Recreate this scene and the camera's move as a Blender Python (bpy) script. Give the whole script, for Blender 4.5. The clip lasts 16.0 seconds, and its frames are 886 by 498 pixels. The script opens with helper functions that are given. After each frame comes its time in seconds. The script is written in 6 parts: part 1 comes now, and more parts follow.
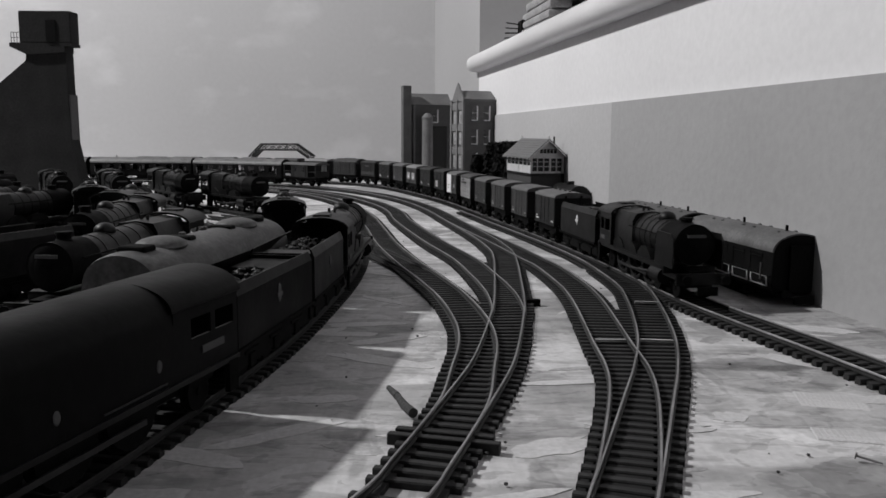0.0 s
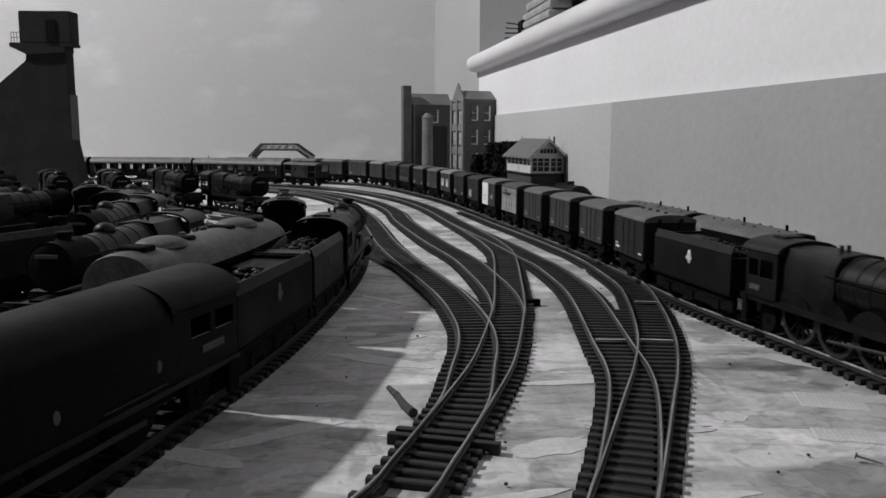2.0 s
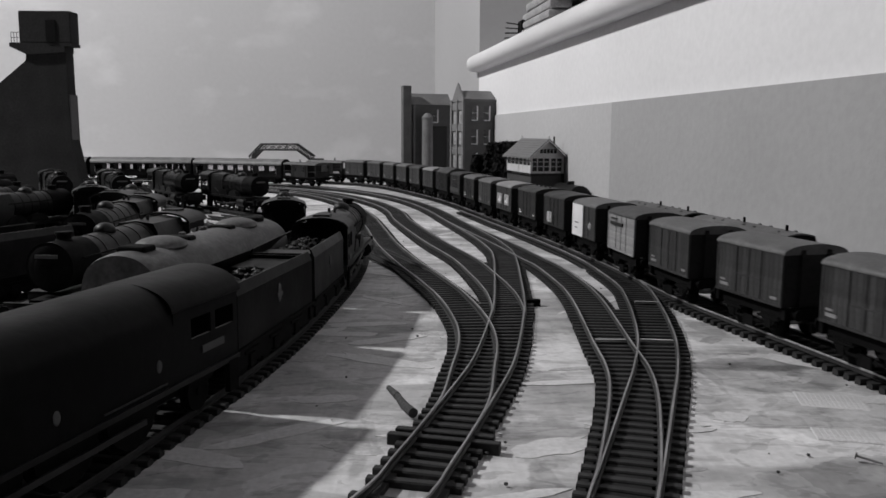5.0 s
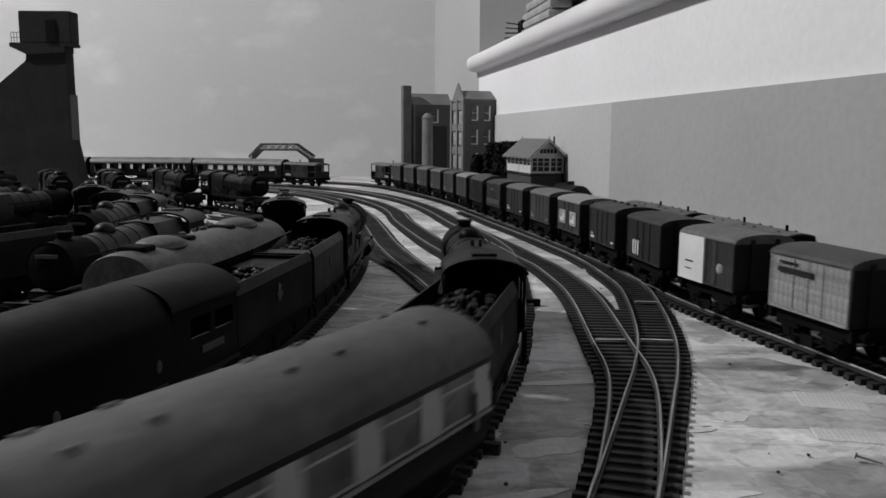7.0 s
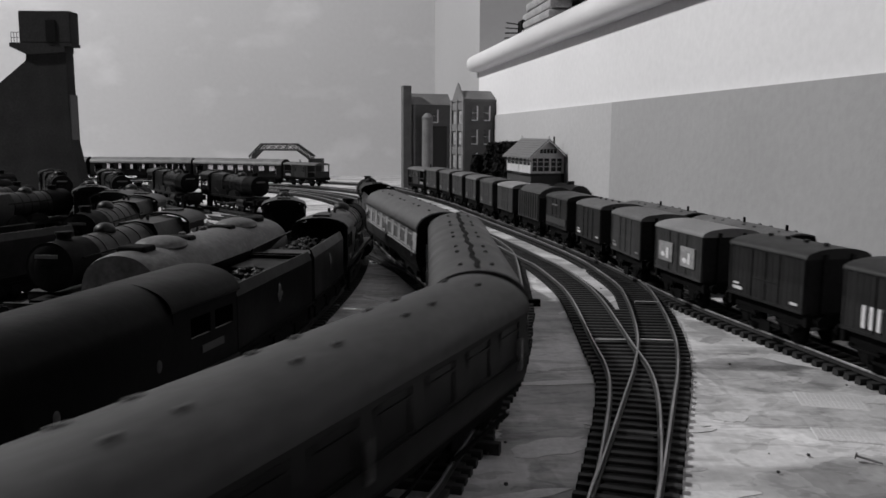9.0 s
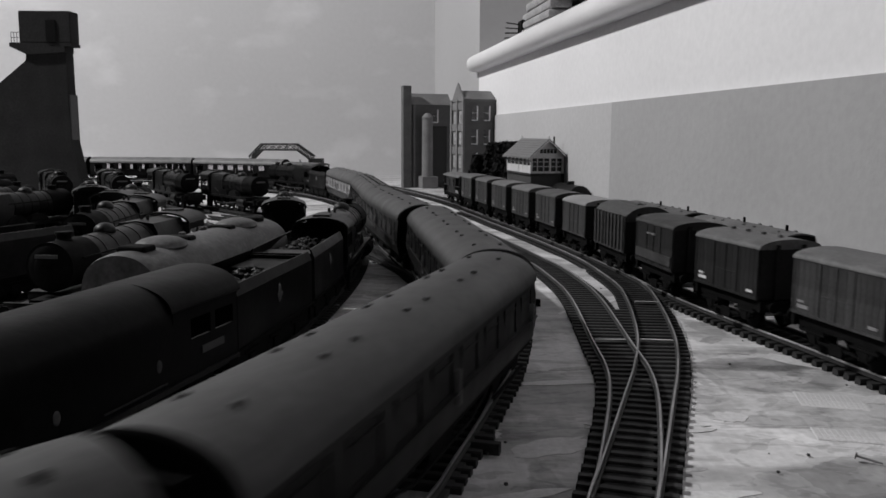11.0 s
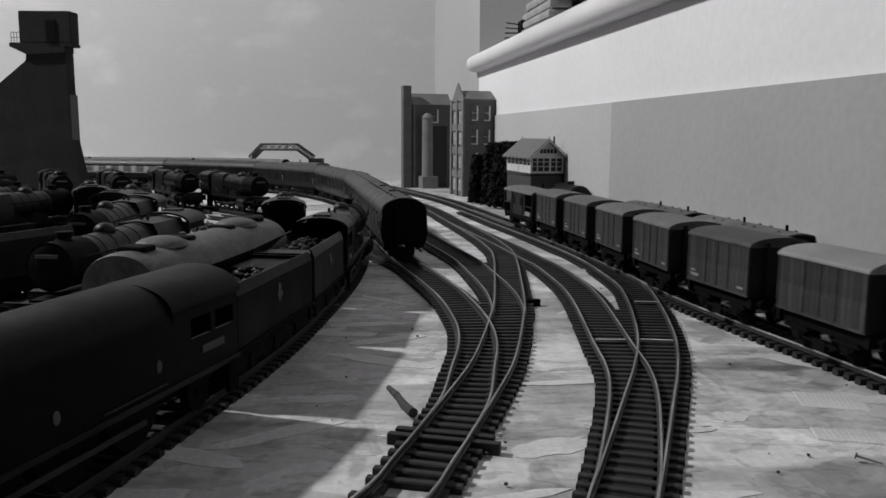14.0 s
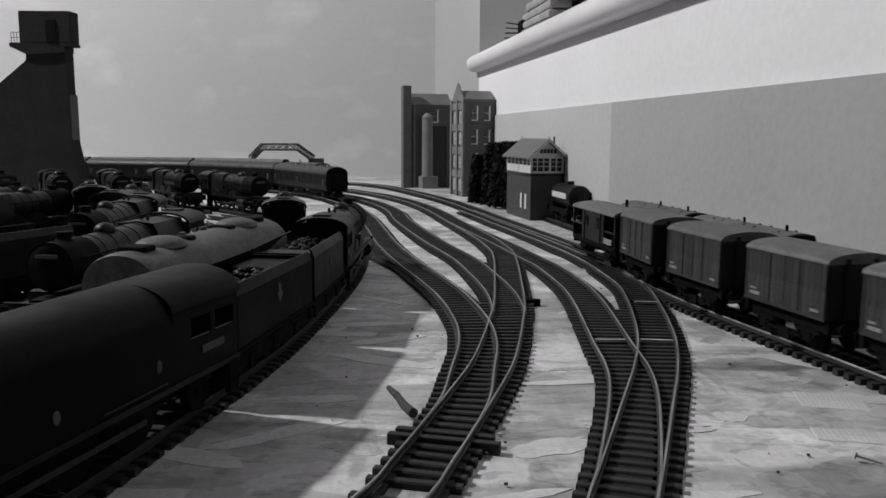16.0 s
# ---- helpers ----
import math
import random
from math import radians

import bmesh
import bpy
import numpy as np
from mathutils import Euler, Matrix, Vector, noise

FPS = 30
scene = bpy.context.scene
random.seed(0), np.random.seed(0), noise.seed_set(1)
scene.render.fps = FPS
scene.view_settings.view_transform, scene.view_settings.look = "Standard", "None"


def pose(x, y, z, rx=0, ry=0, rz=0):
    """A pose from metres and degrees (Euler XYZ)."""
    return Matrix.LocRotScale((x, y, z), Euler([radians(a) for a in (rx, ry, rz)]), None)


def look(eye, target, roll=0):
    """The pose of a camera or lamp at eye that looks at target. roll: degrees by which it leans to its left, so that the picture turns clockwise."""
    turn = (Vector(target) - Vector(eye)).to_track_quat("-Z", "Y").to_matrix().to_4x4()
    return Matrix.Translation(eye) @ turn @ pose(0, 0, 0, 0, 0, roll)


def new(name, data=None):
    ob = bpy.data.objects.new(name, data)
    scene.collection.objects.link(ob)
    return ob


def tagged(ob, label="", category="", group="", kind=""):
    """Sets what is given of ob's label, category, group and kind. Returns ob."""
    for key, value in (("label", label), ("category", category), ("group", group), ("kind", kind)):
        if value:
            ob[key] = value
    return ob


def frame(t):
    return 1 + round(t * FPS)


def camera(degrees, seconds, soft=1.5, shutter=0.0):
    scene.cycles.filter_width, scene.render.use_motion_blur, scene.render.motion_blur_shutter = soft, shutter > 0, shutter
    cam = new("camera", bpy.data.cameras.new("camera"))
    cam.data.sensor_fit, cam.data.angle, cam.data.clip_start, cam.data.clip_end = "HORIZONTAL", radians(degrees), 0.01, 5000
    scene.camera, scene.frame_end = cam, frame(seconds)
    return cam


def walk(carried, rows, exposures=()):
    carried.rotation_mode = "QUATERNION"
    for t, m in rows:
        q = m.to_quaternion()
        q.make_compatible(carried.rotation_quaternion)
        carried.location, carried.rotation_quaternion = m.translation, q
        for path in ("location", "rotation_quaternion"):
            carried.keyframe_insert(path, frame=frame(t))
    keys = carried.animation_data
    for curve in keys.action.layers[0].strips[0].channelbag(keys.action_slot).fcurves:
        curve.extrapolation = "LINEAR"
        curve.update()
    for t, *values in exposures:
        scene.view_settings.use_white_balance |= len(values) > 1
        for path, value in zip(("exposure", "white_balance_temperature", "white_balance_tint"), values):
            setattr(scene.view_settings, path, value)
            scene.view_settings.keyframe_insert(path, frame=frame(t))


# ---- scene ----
# A model railway on a painted board beside a wall; metres, at the models' true size (16.5 mm gauge).
SECONDS = 16.0
cam = camera(56.8, SECONDS, soft=1.6, shutter=0.5)
EYE = (0.0, 0.0, 0.0982)
STAND = look(EYE, (0.0, 1.0, 0.0982 - math.tan(0.1374)), 0.38)
walk(cam, [(0.0, STAND), (SECONDS, STAND)], exposures=[(0.0, 0.0), (SECONDS, 0.0)])

# ---- light: a bright small roof window on one side of the room ----
world = bpy.data.worlds.new("world")
scene.world = world
world.use_nodes = True
sky = world.node_tree.nodes.new("ShaderNodeTexSky")
sky.sky_type, sky.sun_disc, sky.sun_elevation, sky.sun_rotation = "NISHITA", False, radians(42), radians(-70)
world.node_tree.links.new(sky.outputs[0], world.node_tree.nodes["Background"].inputs[0])
world.node_tree.nodes["Background"].inputs[1].default_value = 0.08
lamp_data = bpy.data.lights.new("window_light", "AREA")
lamp_data.shape, lamp_data.size, lamp_data.size_y, lamp_data.energy = "RECTANGLE", 0.08, 0.08, 57.0
window_light = new("window_light", lamp_data)
window_light.matrix_world = look((-1.82, 0.95, 1.72), (0.0, 0.95, 0.1))


# ---- materials ----
def material(name, value, rough=0.6, metal=0.0, grain=0.12, grain_size=0.004, stain=0.15, stain_size=0.05, bump=0.15, vary=0.0, stretch=(1, 1, 1), gloss=0.5):
    """A grey paint or surface with fine grain, larger stains, fine relief, and an optional change from piece to piece."""
    m = bpy.data.materials.new(name)
    m.use_nodes = True
    nt = m.node_tree
    node, link = nt.nodes.new, nt.links.new
    bsdf = nt.nodes["Principled BSDF"]
    co, mp = node("ShaderNodeTexCoord"), node("ShaderNodeMapping")
    mp.inputs["Scale"].default_value = stretch
    link(co.outputs["Object"], mp.inputs["Vector"])
    fine, wide = node("ShaderNodeTexNoise"), node("ShaderNodeTexNoise")
    for n, size, detail in ((fine, grain_size, 6), (wide, stain_size, 4)):
        n.inputs["Scale"].default_value, n.inputs["Detail"].default_value = 1 / size, detail
        link(mp.outputs[0], n.inputs["Vector"])

    def scaled(out, amount):
        a = node("ShaderNodeMapRange")
        a.inputs["From Min"].default_value, a.inputs["From Max"].default_value = 0.3, 0.7
        a.inputs["To Min"].default_value, a.inputs["To Max"].default_value = 1 - amount, 1 + amount
        link(out, a.inputs["Value"])
        return a.outputs[0]

    def times(a, b):
        n = node("ShaderNodeMath")
        n.operation = "MULTIPLY"
        link(a, n.inputs[0])
        if isinstance(b, float):
            n.inputs[1].default_value = b
        else:
            link(b, n.inputs[1])
        return n.outputs[0]
    v = times(times(scaled(fine.outputs["Fac"], grain), scaled(wide.outputs["Fac"], stain)), float(value))
    if vary:
        info = node("ShaderNodeObjectInfo")
        r = node("ShaderNodeMapRange")
        r.inputs["To Min"].default_value, r.inputs["To Max"].default_value = 1 - vary, 1 + vary
        link(info.outputs["Random"], r.inputs["Value"])
        v = times(v, r.outputs[0])
    col = node("ShaderNodeCombineColor")
    for k, f in enumerate((1.0, 0.985, 1.0)):
        link(times(v, f), col.inputs[k])
    link(col.outputs[0], bsdf.inputs["Base Color"])
    rr = times(scaled(wide.outputs["Fac"], 0.2), float(rough))
    link(rr, bsdf.inputs["Roughness"])
    bsdf.inputs["Metallic"].default_value = metal
    bsdf.inputs["Specular IOR Level"].default_value = gloss
    b = node("ShaderNodeBump")
    b.inputs["Strength"].default_value, b.inputs["Distance"].default_value = bump, grain_size * 0.3
    link(fine.outputs["Fac"], b.inputs["Height"])
    link(b.outputs[0], bsdf.inputs["Normal"])
    return m


def board_material():
    """White emulsion brushed unevenly over plywood: streaks, thin patches where the wood shows, grime and trowel marks."""
    m = material("painted_plywood", 0.59, 0.55, 0, 0.10, 0.003, 0.10, 0.12, 0.25)
    nt = m.node_tree
    node, link = nt.nodes.new, nt.links.new
    bsdf = nt.nodes["Principled BSDF"]
    old = bsdf.inputs["Base Color"].links[0].from_socket
    co = node("ShaderNodeTexCoord")
    prev = old
    for scale, turn, lo, hi, dark in (((8, 20, 1), 10, 0.50, 0.56, 0.66), ((22, 55, 1), -8, 0.54, 0.62, 0.70), ((6, 9, 1), 30, 0.54, 0.60, 0.70), ((55, 14, 1), 5, 0.60, 0.64, 0.72), ((14, 20, 1), -25, 0.60, 0.62, 1.25), ((34, 70, 1), 14, 0.565, 0.58, 0.80), ((80, 120, 1), -4, 0.60, 0.63, 0.72)):
        mp, n, r, mix = node("ShaderNodeMapping"), node("ShaderNodeTexNoise"), node("ShaderNodeMapRange"), node("ShaderNodeMix")
        mp.inputs["Scale"].default_value, mp.inputs["Rotation"].default_value[2] = scale, radians(turn)
        link(co.outputs["Object"], mp.inputs[0])
        n.inputs["Scale"].default_value, n.inputs["Detail"].default_value, n.inputs["Distortion"].default_value = 1.0, 5, 0.6
        link(mp.outputs[0], n.inputs["Vector"])
        r.inputs["From Min"].default_value, r.inputs["From Max"].default_value = lo, hi
        r.inputs["To Max"].default_value = 0.9
        link(n.outputs["Fac"], r.inputs["Value"])
        mix.data_type, mix.blend_type = "RGBA", "MULTIPLY"
        mix.inputs[7].default_value = (dark, dark, dark, 1)
        link(r.outputs[0], mix.inputs[0])
        link(prev, mix.inputs[6])
        prev = mix.outputs[2]
    # overlapping flat brush patches, each its own shade and some combed by the bristles
    warp, cells = node("ShaderNodeTexNoise"), node("ShaderNodeTexVoronoi")
    warp.inputs["Scale"].default_value, warp.inputs["Detail"].default_value = 26.0, 5
    link(co.outputs["Object"], warp.inputs["Vector"])
    mp, add = node("ShaderNodeMapping"), node("ShaderNodeVectorMath")
    mp.inputs["Scale"].default_value, mp.inputs["Rotation"].default_value[2] = (15, 30, 1), radians(22)
    add.operation, add.inputs[1].default_value = "MULTIPLY_ADD", (0.045, 0.045, 0.0)
    link(warp.outputs["Color"], add.inputs[0])
    link(co.outputs["Object"], add.inputs[2])
    link(add.outputs[0], mp.inputs[0])
    cells.voronoi_dimensions, cells.inputs["Scale"].default_value = "2D", 1.0
    link(mp.outputs[0], cells.inputs["Vector"])
    split = node("ShaderNodeSeparateColor")
    link(cells.outputs["Color"], split.inputs[0])
    comb, cmap = node("ShaderNodeTexNoise"), node("ShaderNodeMapping")
    cmap.inputs["Scale"].default_value, cmap.inputs["Rotation"].default_value[2] = (260, 9, 1), radians(-14)
    comb.inputs["Scale"].default_value, comb.inputs["Detail"].default_value = 1.0, 2
    link(co.outputs["Object"], cmap.inputs[0])
    link(cmap.outputs[0], comb.inputs["Vector"])
    shade, bristle, both = node("ShaderNodeMapRange"), node("ShaderNodeMapRange"), node("ShaderNodeMath")
    shade.inputs["To Min"].default_value, shade.inputs["To Max"].default_value = 0.80, 1.12
    link(split.outputs[0], shade.inputs["Value"])
    bristle.inputs["From Min"].default_value, bristle.inputs["From Max"].default_value = 0.35, 0.65
    bristle.inputs["To Min"].default_value, bristle.inputs["To Max"].default_value = 0.95, 1.04
    link(comb.outputs["Fac"], bristle.inputs["Value"])
    both.operation = "MULTIPLY"
    link(shade.outputs[0], both.inputs[0])
    link(bristle.outputs[0], both.inputs[1])
    tint, mix = node("ShaderNodeCombineColor"), node("ShaderNodeMix")
    for k in range(3):
        link(both.outputs[0], tint.inputs[k])
    mix.data_type, mix.blend_type, mix.inputs[0].default_value = "RGBA", "MULTIPLY", 1.0
    link(prev, mix.inputs[6])
    link(tint.outputs[0], mix.inputs[7])
    prev = mix.outputs[2]
    # hairline cracks where two coats have pulled apart
    mp, n, a, r, mix = node("ShaderNodeMapping"), node("ShaderNodeTexNoise"), node("ShaderNodeMath"), node("ShaderNodeMapRange"), node("ShaderNodeMix")
    mp.inputs["Scale"].default_value, mp.inputs["Rotation"].default_value[2] = (5, 34, 1), radians(-8)
    link(co.outputs["Object"], mp.inputs[0])
    n.inputs["Scale"].default_value, n.inputs["Detail"].default_value, n.inputs["Distortion"].default_value = 1.0, 5, 0.4
    link(mp.outputs[0], n.inputs["Vector"])
    a.operation, a.inputs[1].default_value, a.inputs[2].default_value = "COMPARE", 0.54, 0.005
    link(n.outputs["Fac"], a.inputs[0])
    r.inputs["To Max"].default_value = 0.38
    link(a.outputs[0], r.inputs["Value"])
    mix.data_type, mix.blend_type = "RGBA", "MULTIPLY"
    mix.inputs[7].default_value = (0.35, 0.34, 0.35, 1)
    link(r.outputs[0], mix.inputs[0])
    link(prev, mix.inputs[6])
    link(mix.outputs[2], bsdf.inputs["Base Color"])
    relief = node("ShaderNodeBump")
    relief.inputs["Strength"].default_value, relief.inputs["Distance"].default_value = 0.5, 0.0012
    link(both.outputs[0], relief.inputs["Height"])
    link(bsdf.inputs["Normal"].links[0].from_socket, relief.inputs["Normal"])
    link(relief.outputs[0], bsdf.inputs["Normal"])
    return m


def sky_material():
    """The far wall: pale distemper with faint hand-painted clouds."""
    m = material("sky_paint", 0.515, 0.9, 0, 0.02, 0.01, 0.05, 0.5, 0.05)
    nt = m.node_tree
    node, link = nt.nodes.new, nt.links.new
    bsdf = nt.nodes["Principled BSDF"]
    old = bsdf.inputs["Base Color"].links[0].from_socket
    co, mp, n, r, mix = node("ShaderNodeTexCoord"), node("ShaderNodeMapping"), node("ShaderNodeTexNoise"), node("ShaderNodeMapRange"), node("ShaderNodeMix")
    mp.inputs["Scale"].default_value = (4, 4, 7)
    link(co.outputs["Object"], mp.inputs[0])
    link(mp.outputs[0], n.inputs["Vector"])
    n.inputs["Scale"].default_value, n.inputs["Detail"].default_value = 1.6, 5
    r.inputs["From Min"].default_value, r.inputs["From Max"].default_value, r.inputs["To Max"].default_value = 0.55, 0.75, 0.5
    link(n.outputs["Fac"], r.inputs["Value"])
    mix.data_type, mix.inputs[7].default_value = "RGBA", (0.72, 0.71, 0.72, 1)
    link(r.outputs[0], mix.inputs[0])
    link(old, mix.inputs[6])
    link(mix.outputs[2], bsdf.inputs["Base Color"])
    return m


BOARD = board_material()
SKY = sky_material()
# same sky paint, darkened to offset the stronger light on the side wall
SKY_SIDE = material("sky_paint_toned_down", 0.375, 0.9, 0, 0.02, 0.01, 0.05, 0.4, 0.05)
WHITE_WALL = material("white_wall_paint", 0.74, 0.8, 0, 0.03, 0.006, 0.05, 0.3, 0.1)
GREY_WALL = material("grey_wall_paint", 0.36, 0.85, 0, 0.04, 0.006, 0.07, 0.2, 0.12)
GREY_PALE = material("pale_grey_wall_paint", 0.46, 0.85, 0, 0.04, 0.006, 0.06, 0.2, 0.12)
# unseen surfaces around the layout, kept dark so that little light bounces back
ROOM = material("room_low_bounce", 0.065, 0.9, 0, 0.03, 0.01, 0.06, 0.4, 0.1, gloss=0.2)
GLOSS_WHITE = material("white_gloss_paint", 0.74, 0.35, 0, 0.02, 0.006, 0.05, 0.1, 0.05)
SLEEPER = material("black_sleeper_plastic", 0.026, 0.6, 0, 0.2, 0.002, 0.2, 0.02, 0.2, 0.25, gloss=0.2)
RAIL = material("nickel_rail", 0.36, 0.42, 0.85, 0.2, 0.002, 0.25, 0.03, 0.1)
RAIL_WEB = material("rail_side_dull", 0.04, 0.6, 0.5, 0.2, 0.002, 0.2, 0.02, 0.1)
WEB = material("sleeper_gap_dark", 0.022, 0.85, 0, 0.3, 0.0015, 0.2, 0.02, 0.3, gloss=0.1)
BLACK = material("satin_black_paint", 0.0085, 0.42, 0, 0.35, 0.003, 0.5, 0.02, 0.14, 0.25, gloss=0.2)
DARK = material("dark_green_paint", 0.0036, 0.45, 0, 0.35, 0.003, 0.5, 0.025, 0.1, gloss=0.07)
UNDER = material("matt_black_underframe", 0.006, 0.7, 0, 0.3, 0.002, 0.3, 0.02, 0.15, gloss=0.05)
COAL = material("coal", 0.008, 0.45, 0, 0.4, 0.0015, 0.3, 0.01, 0.6, gloss=0.2)
VAN_BROWN = material("van_bauxite", 0.040, 0.55, 0, 0.25, 0.002, 0.4, 0.014, 0.12, 0.25, gloss=0.3)
VAN_DARK = material("van_dark_brown", 0.017, 0.5, 0, 0.25, 0.002, 0.4, 0.014, 0.12, 0.15, gloss=0.3)
# van ends: darker than the sides, the unlit side's shade put into the colour
SHADED_END = material("van_end_painted_shade", 0.018, 0.7, 0, 0.2, 0.002, 0.3, 0.015, 0.15, gloss=0.1)
VAN_GREY = material("van_light_grey", 0.27, 0.6, 0, 0.2, 0.002, 0.4, 0.012, 0.12, stretch=(1, 1, 2.5))
VAN_WHITE = material("van_white", 0.75, 0.5, 0, 0.05, 0.002, 0.08, 0.02, 0.1)
ROOF_GREY = material("roof_grey", 0.085, 0.55, 0, 0.25, 0.002, 0.4, 0.018, 0.12, 0.2)
ROOF_PALE = material("roof_pale_grey", 0.21, 0.5, 0, 0.1, 0.002, 0.2, 0.03, 0.12)
COACH_DARK = material("coach_maroon", 0.0065, 0.4, 0, 0.3, 0.003, 0.4, 0.02, 0.06, gloss=0.12)
COACH_PALE = material("coach_pale_band", 0.30, 0.4, 0, 0.06, 0.003, 0.1, 0.04, 0.06)
COACH_ROOF = material("coach_roof", 0.030, 0.5, 0, 0.3, 0.003, 0.5, 0.02, 0.12, 0.15, gloss=0.35)
PASSENGER_ROOF = material("weathered_coach_roof", 0.058, 0.5, 0, 0.25, 0.003, 0.5, 0.02, 0.12, gloss=0.35)
CREST = material("faded_crest", 0.06, 0.6, 0, 0.1, 0.002, 0.2, 0.01, 0.05)
DULL_STEEL = material("oily_steel", 0.035, 0.5, 0.6, 0.15, 0.002, 0.2, 0.01, 0.05)
MARK = material("white_lettering", 0.62, 0.6, 0, 0.1, 0.002, 0.2, 0.01, 0.05)
MARK_DULL = material("dull_lettering", 0.22, 0.6, 0, 0.1, 0.002, 0.2, 0.01, 0.05)
STEEL = material("wheel_steel", 0.32, 0.38, 0.8, 0.15, 0.002, 0.2, 0.01, 0.05)
GLASS_DARK = material("dark_window", 0.010, 0.12, 0, 0.05, 0.01, 0.1, 0.05, 0.0, gloss=0.2)
BRICK = material("red_brick", 0.10, 0.8, 0, 0.25, 0.0016, 0.2, 0.02, 0.4, 0, (1, 1, 2.2))
BRICK_PALE = material("pale_stone", 0.16, 0.8, 0, 0.2, 0.002, 0.2, 0.02, 0.3)
BRICK_DARK = material("sooty_brick", 0.045, 0.85, 0, 0.3, 0.0016, 0.25, 0.015, 0.4, 0, (1, 1, 2.2))
TARRED = material("tarred_timber", 0.012, 0.7, 0, 0.25, 0.002, 0.3, 0.01, 0.3, gloss=0.15)
GLASS_COACH = material("dim_coach_window", 0.0062, 0.35, 0, 0.1, 0.004, 0.3, 0.01, 0.0, gloss=0.12)
# the panes' grey reflection is put into their base colour
GLASS_GREY = material("window_painted_reflection", 0.085, 0.3, 0, 0.15, 0.004, 0.3, 0.01, 0.0, gloss=0.3)
SLATE = material("slate_roof", 0.12, 0.6, 0, 0.2, 0.002, 0.2, 0.02, 0.3)
CREAM = material("cream_timber", 0.55, 0.6, 0, 0.08, 0.002, 0.1, 0.02, 0.1)
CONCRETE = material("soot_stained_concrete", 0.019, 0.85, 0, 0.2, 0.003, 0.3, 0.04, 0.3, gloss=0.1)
CONCRETE_PALE = material("paler_concrete", 0.06, 0.85, 0, 0.2, 0.003, 0.25, 0.04, 0.3)
GIRDER = material("girder_paint", 0.02, 0.6, 0, 0.2, 0.003, 0.2, 0.02, 0.2, gloss=0.2)
FOLIAGE = material("dark_foliage", 0.018, 0.9, 0, 0.4, 0.002, 0.3, 0.02, 0.5, 0.3, gloss=0.1)
TWIG = material("dark_wood_bark", 0.04, 0.85, 0, 0.4, 0.0015, 0.3, 0.01, 0.6)
CLOTH = material("grey_cloth", 0.30, 0.9, 0, 0.2, 0.003, 0.25, 0.03, 0.3)
RAILCAR = material("railcar_weathered_grey", 0.075, 0.5, 0, 0.3, 0.002, 0.55, 0.012, 0.2, gloss=0.3)
CLEAR = material("clear_glass", 0.9, 0.05, 0, 0.0, 0.01, 0.0, 0.05, 0.0)
CLEAR.node_tree.nodes["Principled BSDF"].inputs["Transmission Weight"].default_value = 1.0
CLEAR.node_tree.nodes["Principled BSDF"].inputs["IOR"].default_value = 1.1
PAINT_FRESH = material("fresh_white_paint", 0.58, 0.5, 0, 0.12, 0.002, 0.12, 0.02, 0.3)
PAINT_THIN = material("thin_dirty_paint", 0.40, 0.65, 0, 0.2, 0.002, 0.25, 0.02, 0.3)


# ---- mesh tools ----
def box(bm, x0, x1, y0, y1, z0, z1):
    v = [bm.verts.new(p) for p in ((x0, y0, z0), (x1, y0, z0), (x1, y1, z0), (x0, y1, z0), (x0, y0, z1), (x1, y0, z1), (x1, y1, z1), (x0, y1, z1))]
    for f in ((3, 2, 1, 0), (4, 5, 6, 7), (0, 1, 5, 4), (1, 2, 6, 5), (2, 3, 7, 6), (3, 0, 4, 7)):
        bm.faces.new([v[i] for i in f])
    return bm


def soft_box(bm, x0, x1, y0, y1, z0, z1, r):
    """A box with chamfered edges."""
    b = bmesh.new()
    box(b, x0, x1, y0, y1, z0, z1)
    bmesh.ops.bevel(b, geom=b.edges[:], offset=r, segments=2, affect="EDGES", profile=0.5)
    join(bm, b)
    return bm


def join(bm, other):
    vs = {v: bm.verts.new(v.co) for v in other.verts}
    for f in other.faces:
        try:
            bm.faces.new([vs[v] for v in f.verts])
        except ValueError:
            pass
    other.free()
    return bm


def rod(bm, a, b, r, n=8, r2=None):
    a, b = Vector(a), Vector(b)
    d = (b - a).normalized()
    u = d.orthogonal().normalized()
    w = d.cross(u)
    r2 = r if r2 is None else r2
    lo = [bm.verts.new(a + (u * math.cos(k * math.tau / n) + w * math.sin(k * math.tau / n)) * r) for k in range(n)]
    hi = [bm.verts.new(b + (u * math.cos(k * math.tau / n) + w * math.sin(k * math.tau / n)) * r2) for k in range(n)]
    for k in range(n):
        bm.faces.new((lo[k], lo[(k + 1) % n], hi[(k + 1) % n], hi[k]))
    bm.faces.new(lo[::-1])
    bm.faces.new(hi)
    return bm


def prism(bm, profile, x0, x1):
    """The (y, z) outline pushed along x."""
    lo = [bm.verts.new((x0, y, z)) for y, z in profile]
    hi = [bm.verts.new((x1, y, z)) for y, z in profile]
    n = len(profile)
    for k in range(n):
        bm.faces.new((lo[k], lo[(k + 1) % n], hi[(k + 1) % n], hi[k]))
    bm.faces.new(lo[::-1])
    bm.faces.new(hi)
    return bm


def prism_y(bm, profile, y0, y1):
    """The (x, z) outline pushed along y."""
    lo = [bm.verts.new((x, y0, z)) for x, z in profile]
    hi = [bm.verts.new((x, y1, z)) for x, z in profile]
    n = len(profile)
    for k in range(n):
        bm.faces.new((lo[k], lo[(k + 1) % n], hi[(k + 1) % n], hi[k]))
    bm.faces.new(lo[::-1])
    bm.faces.new(hi)
    return bm


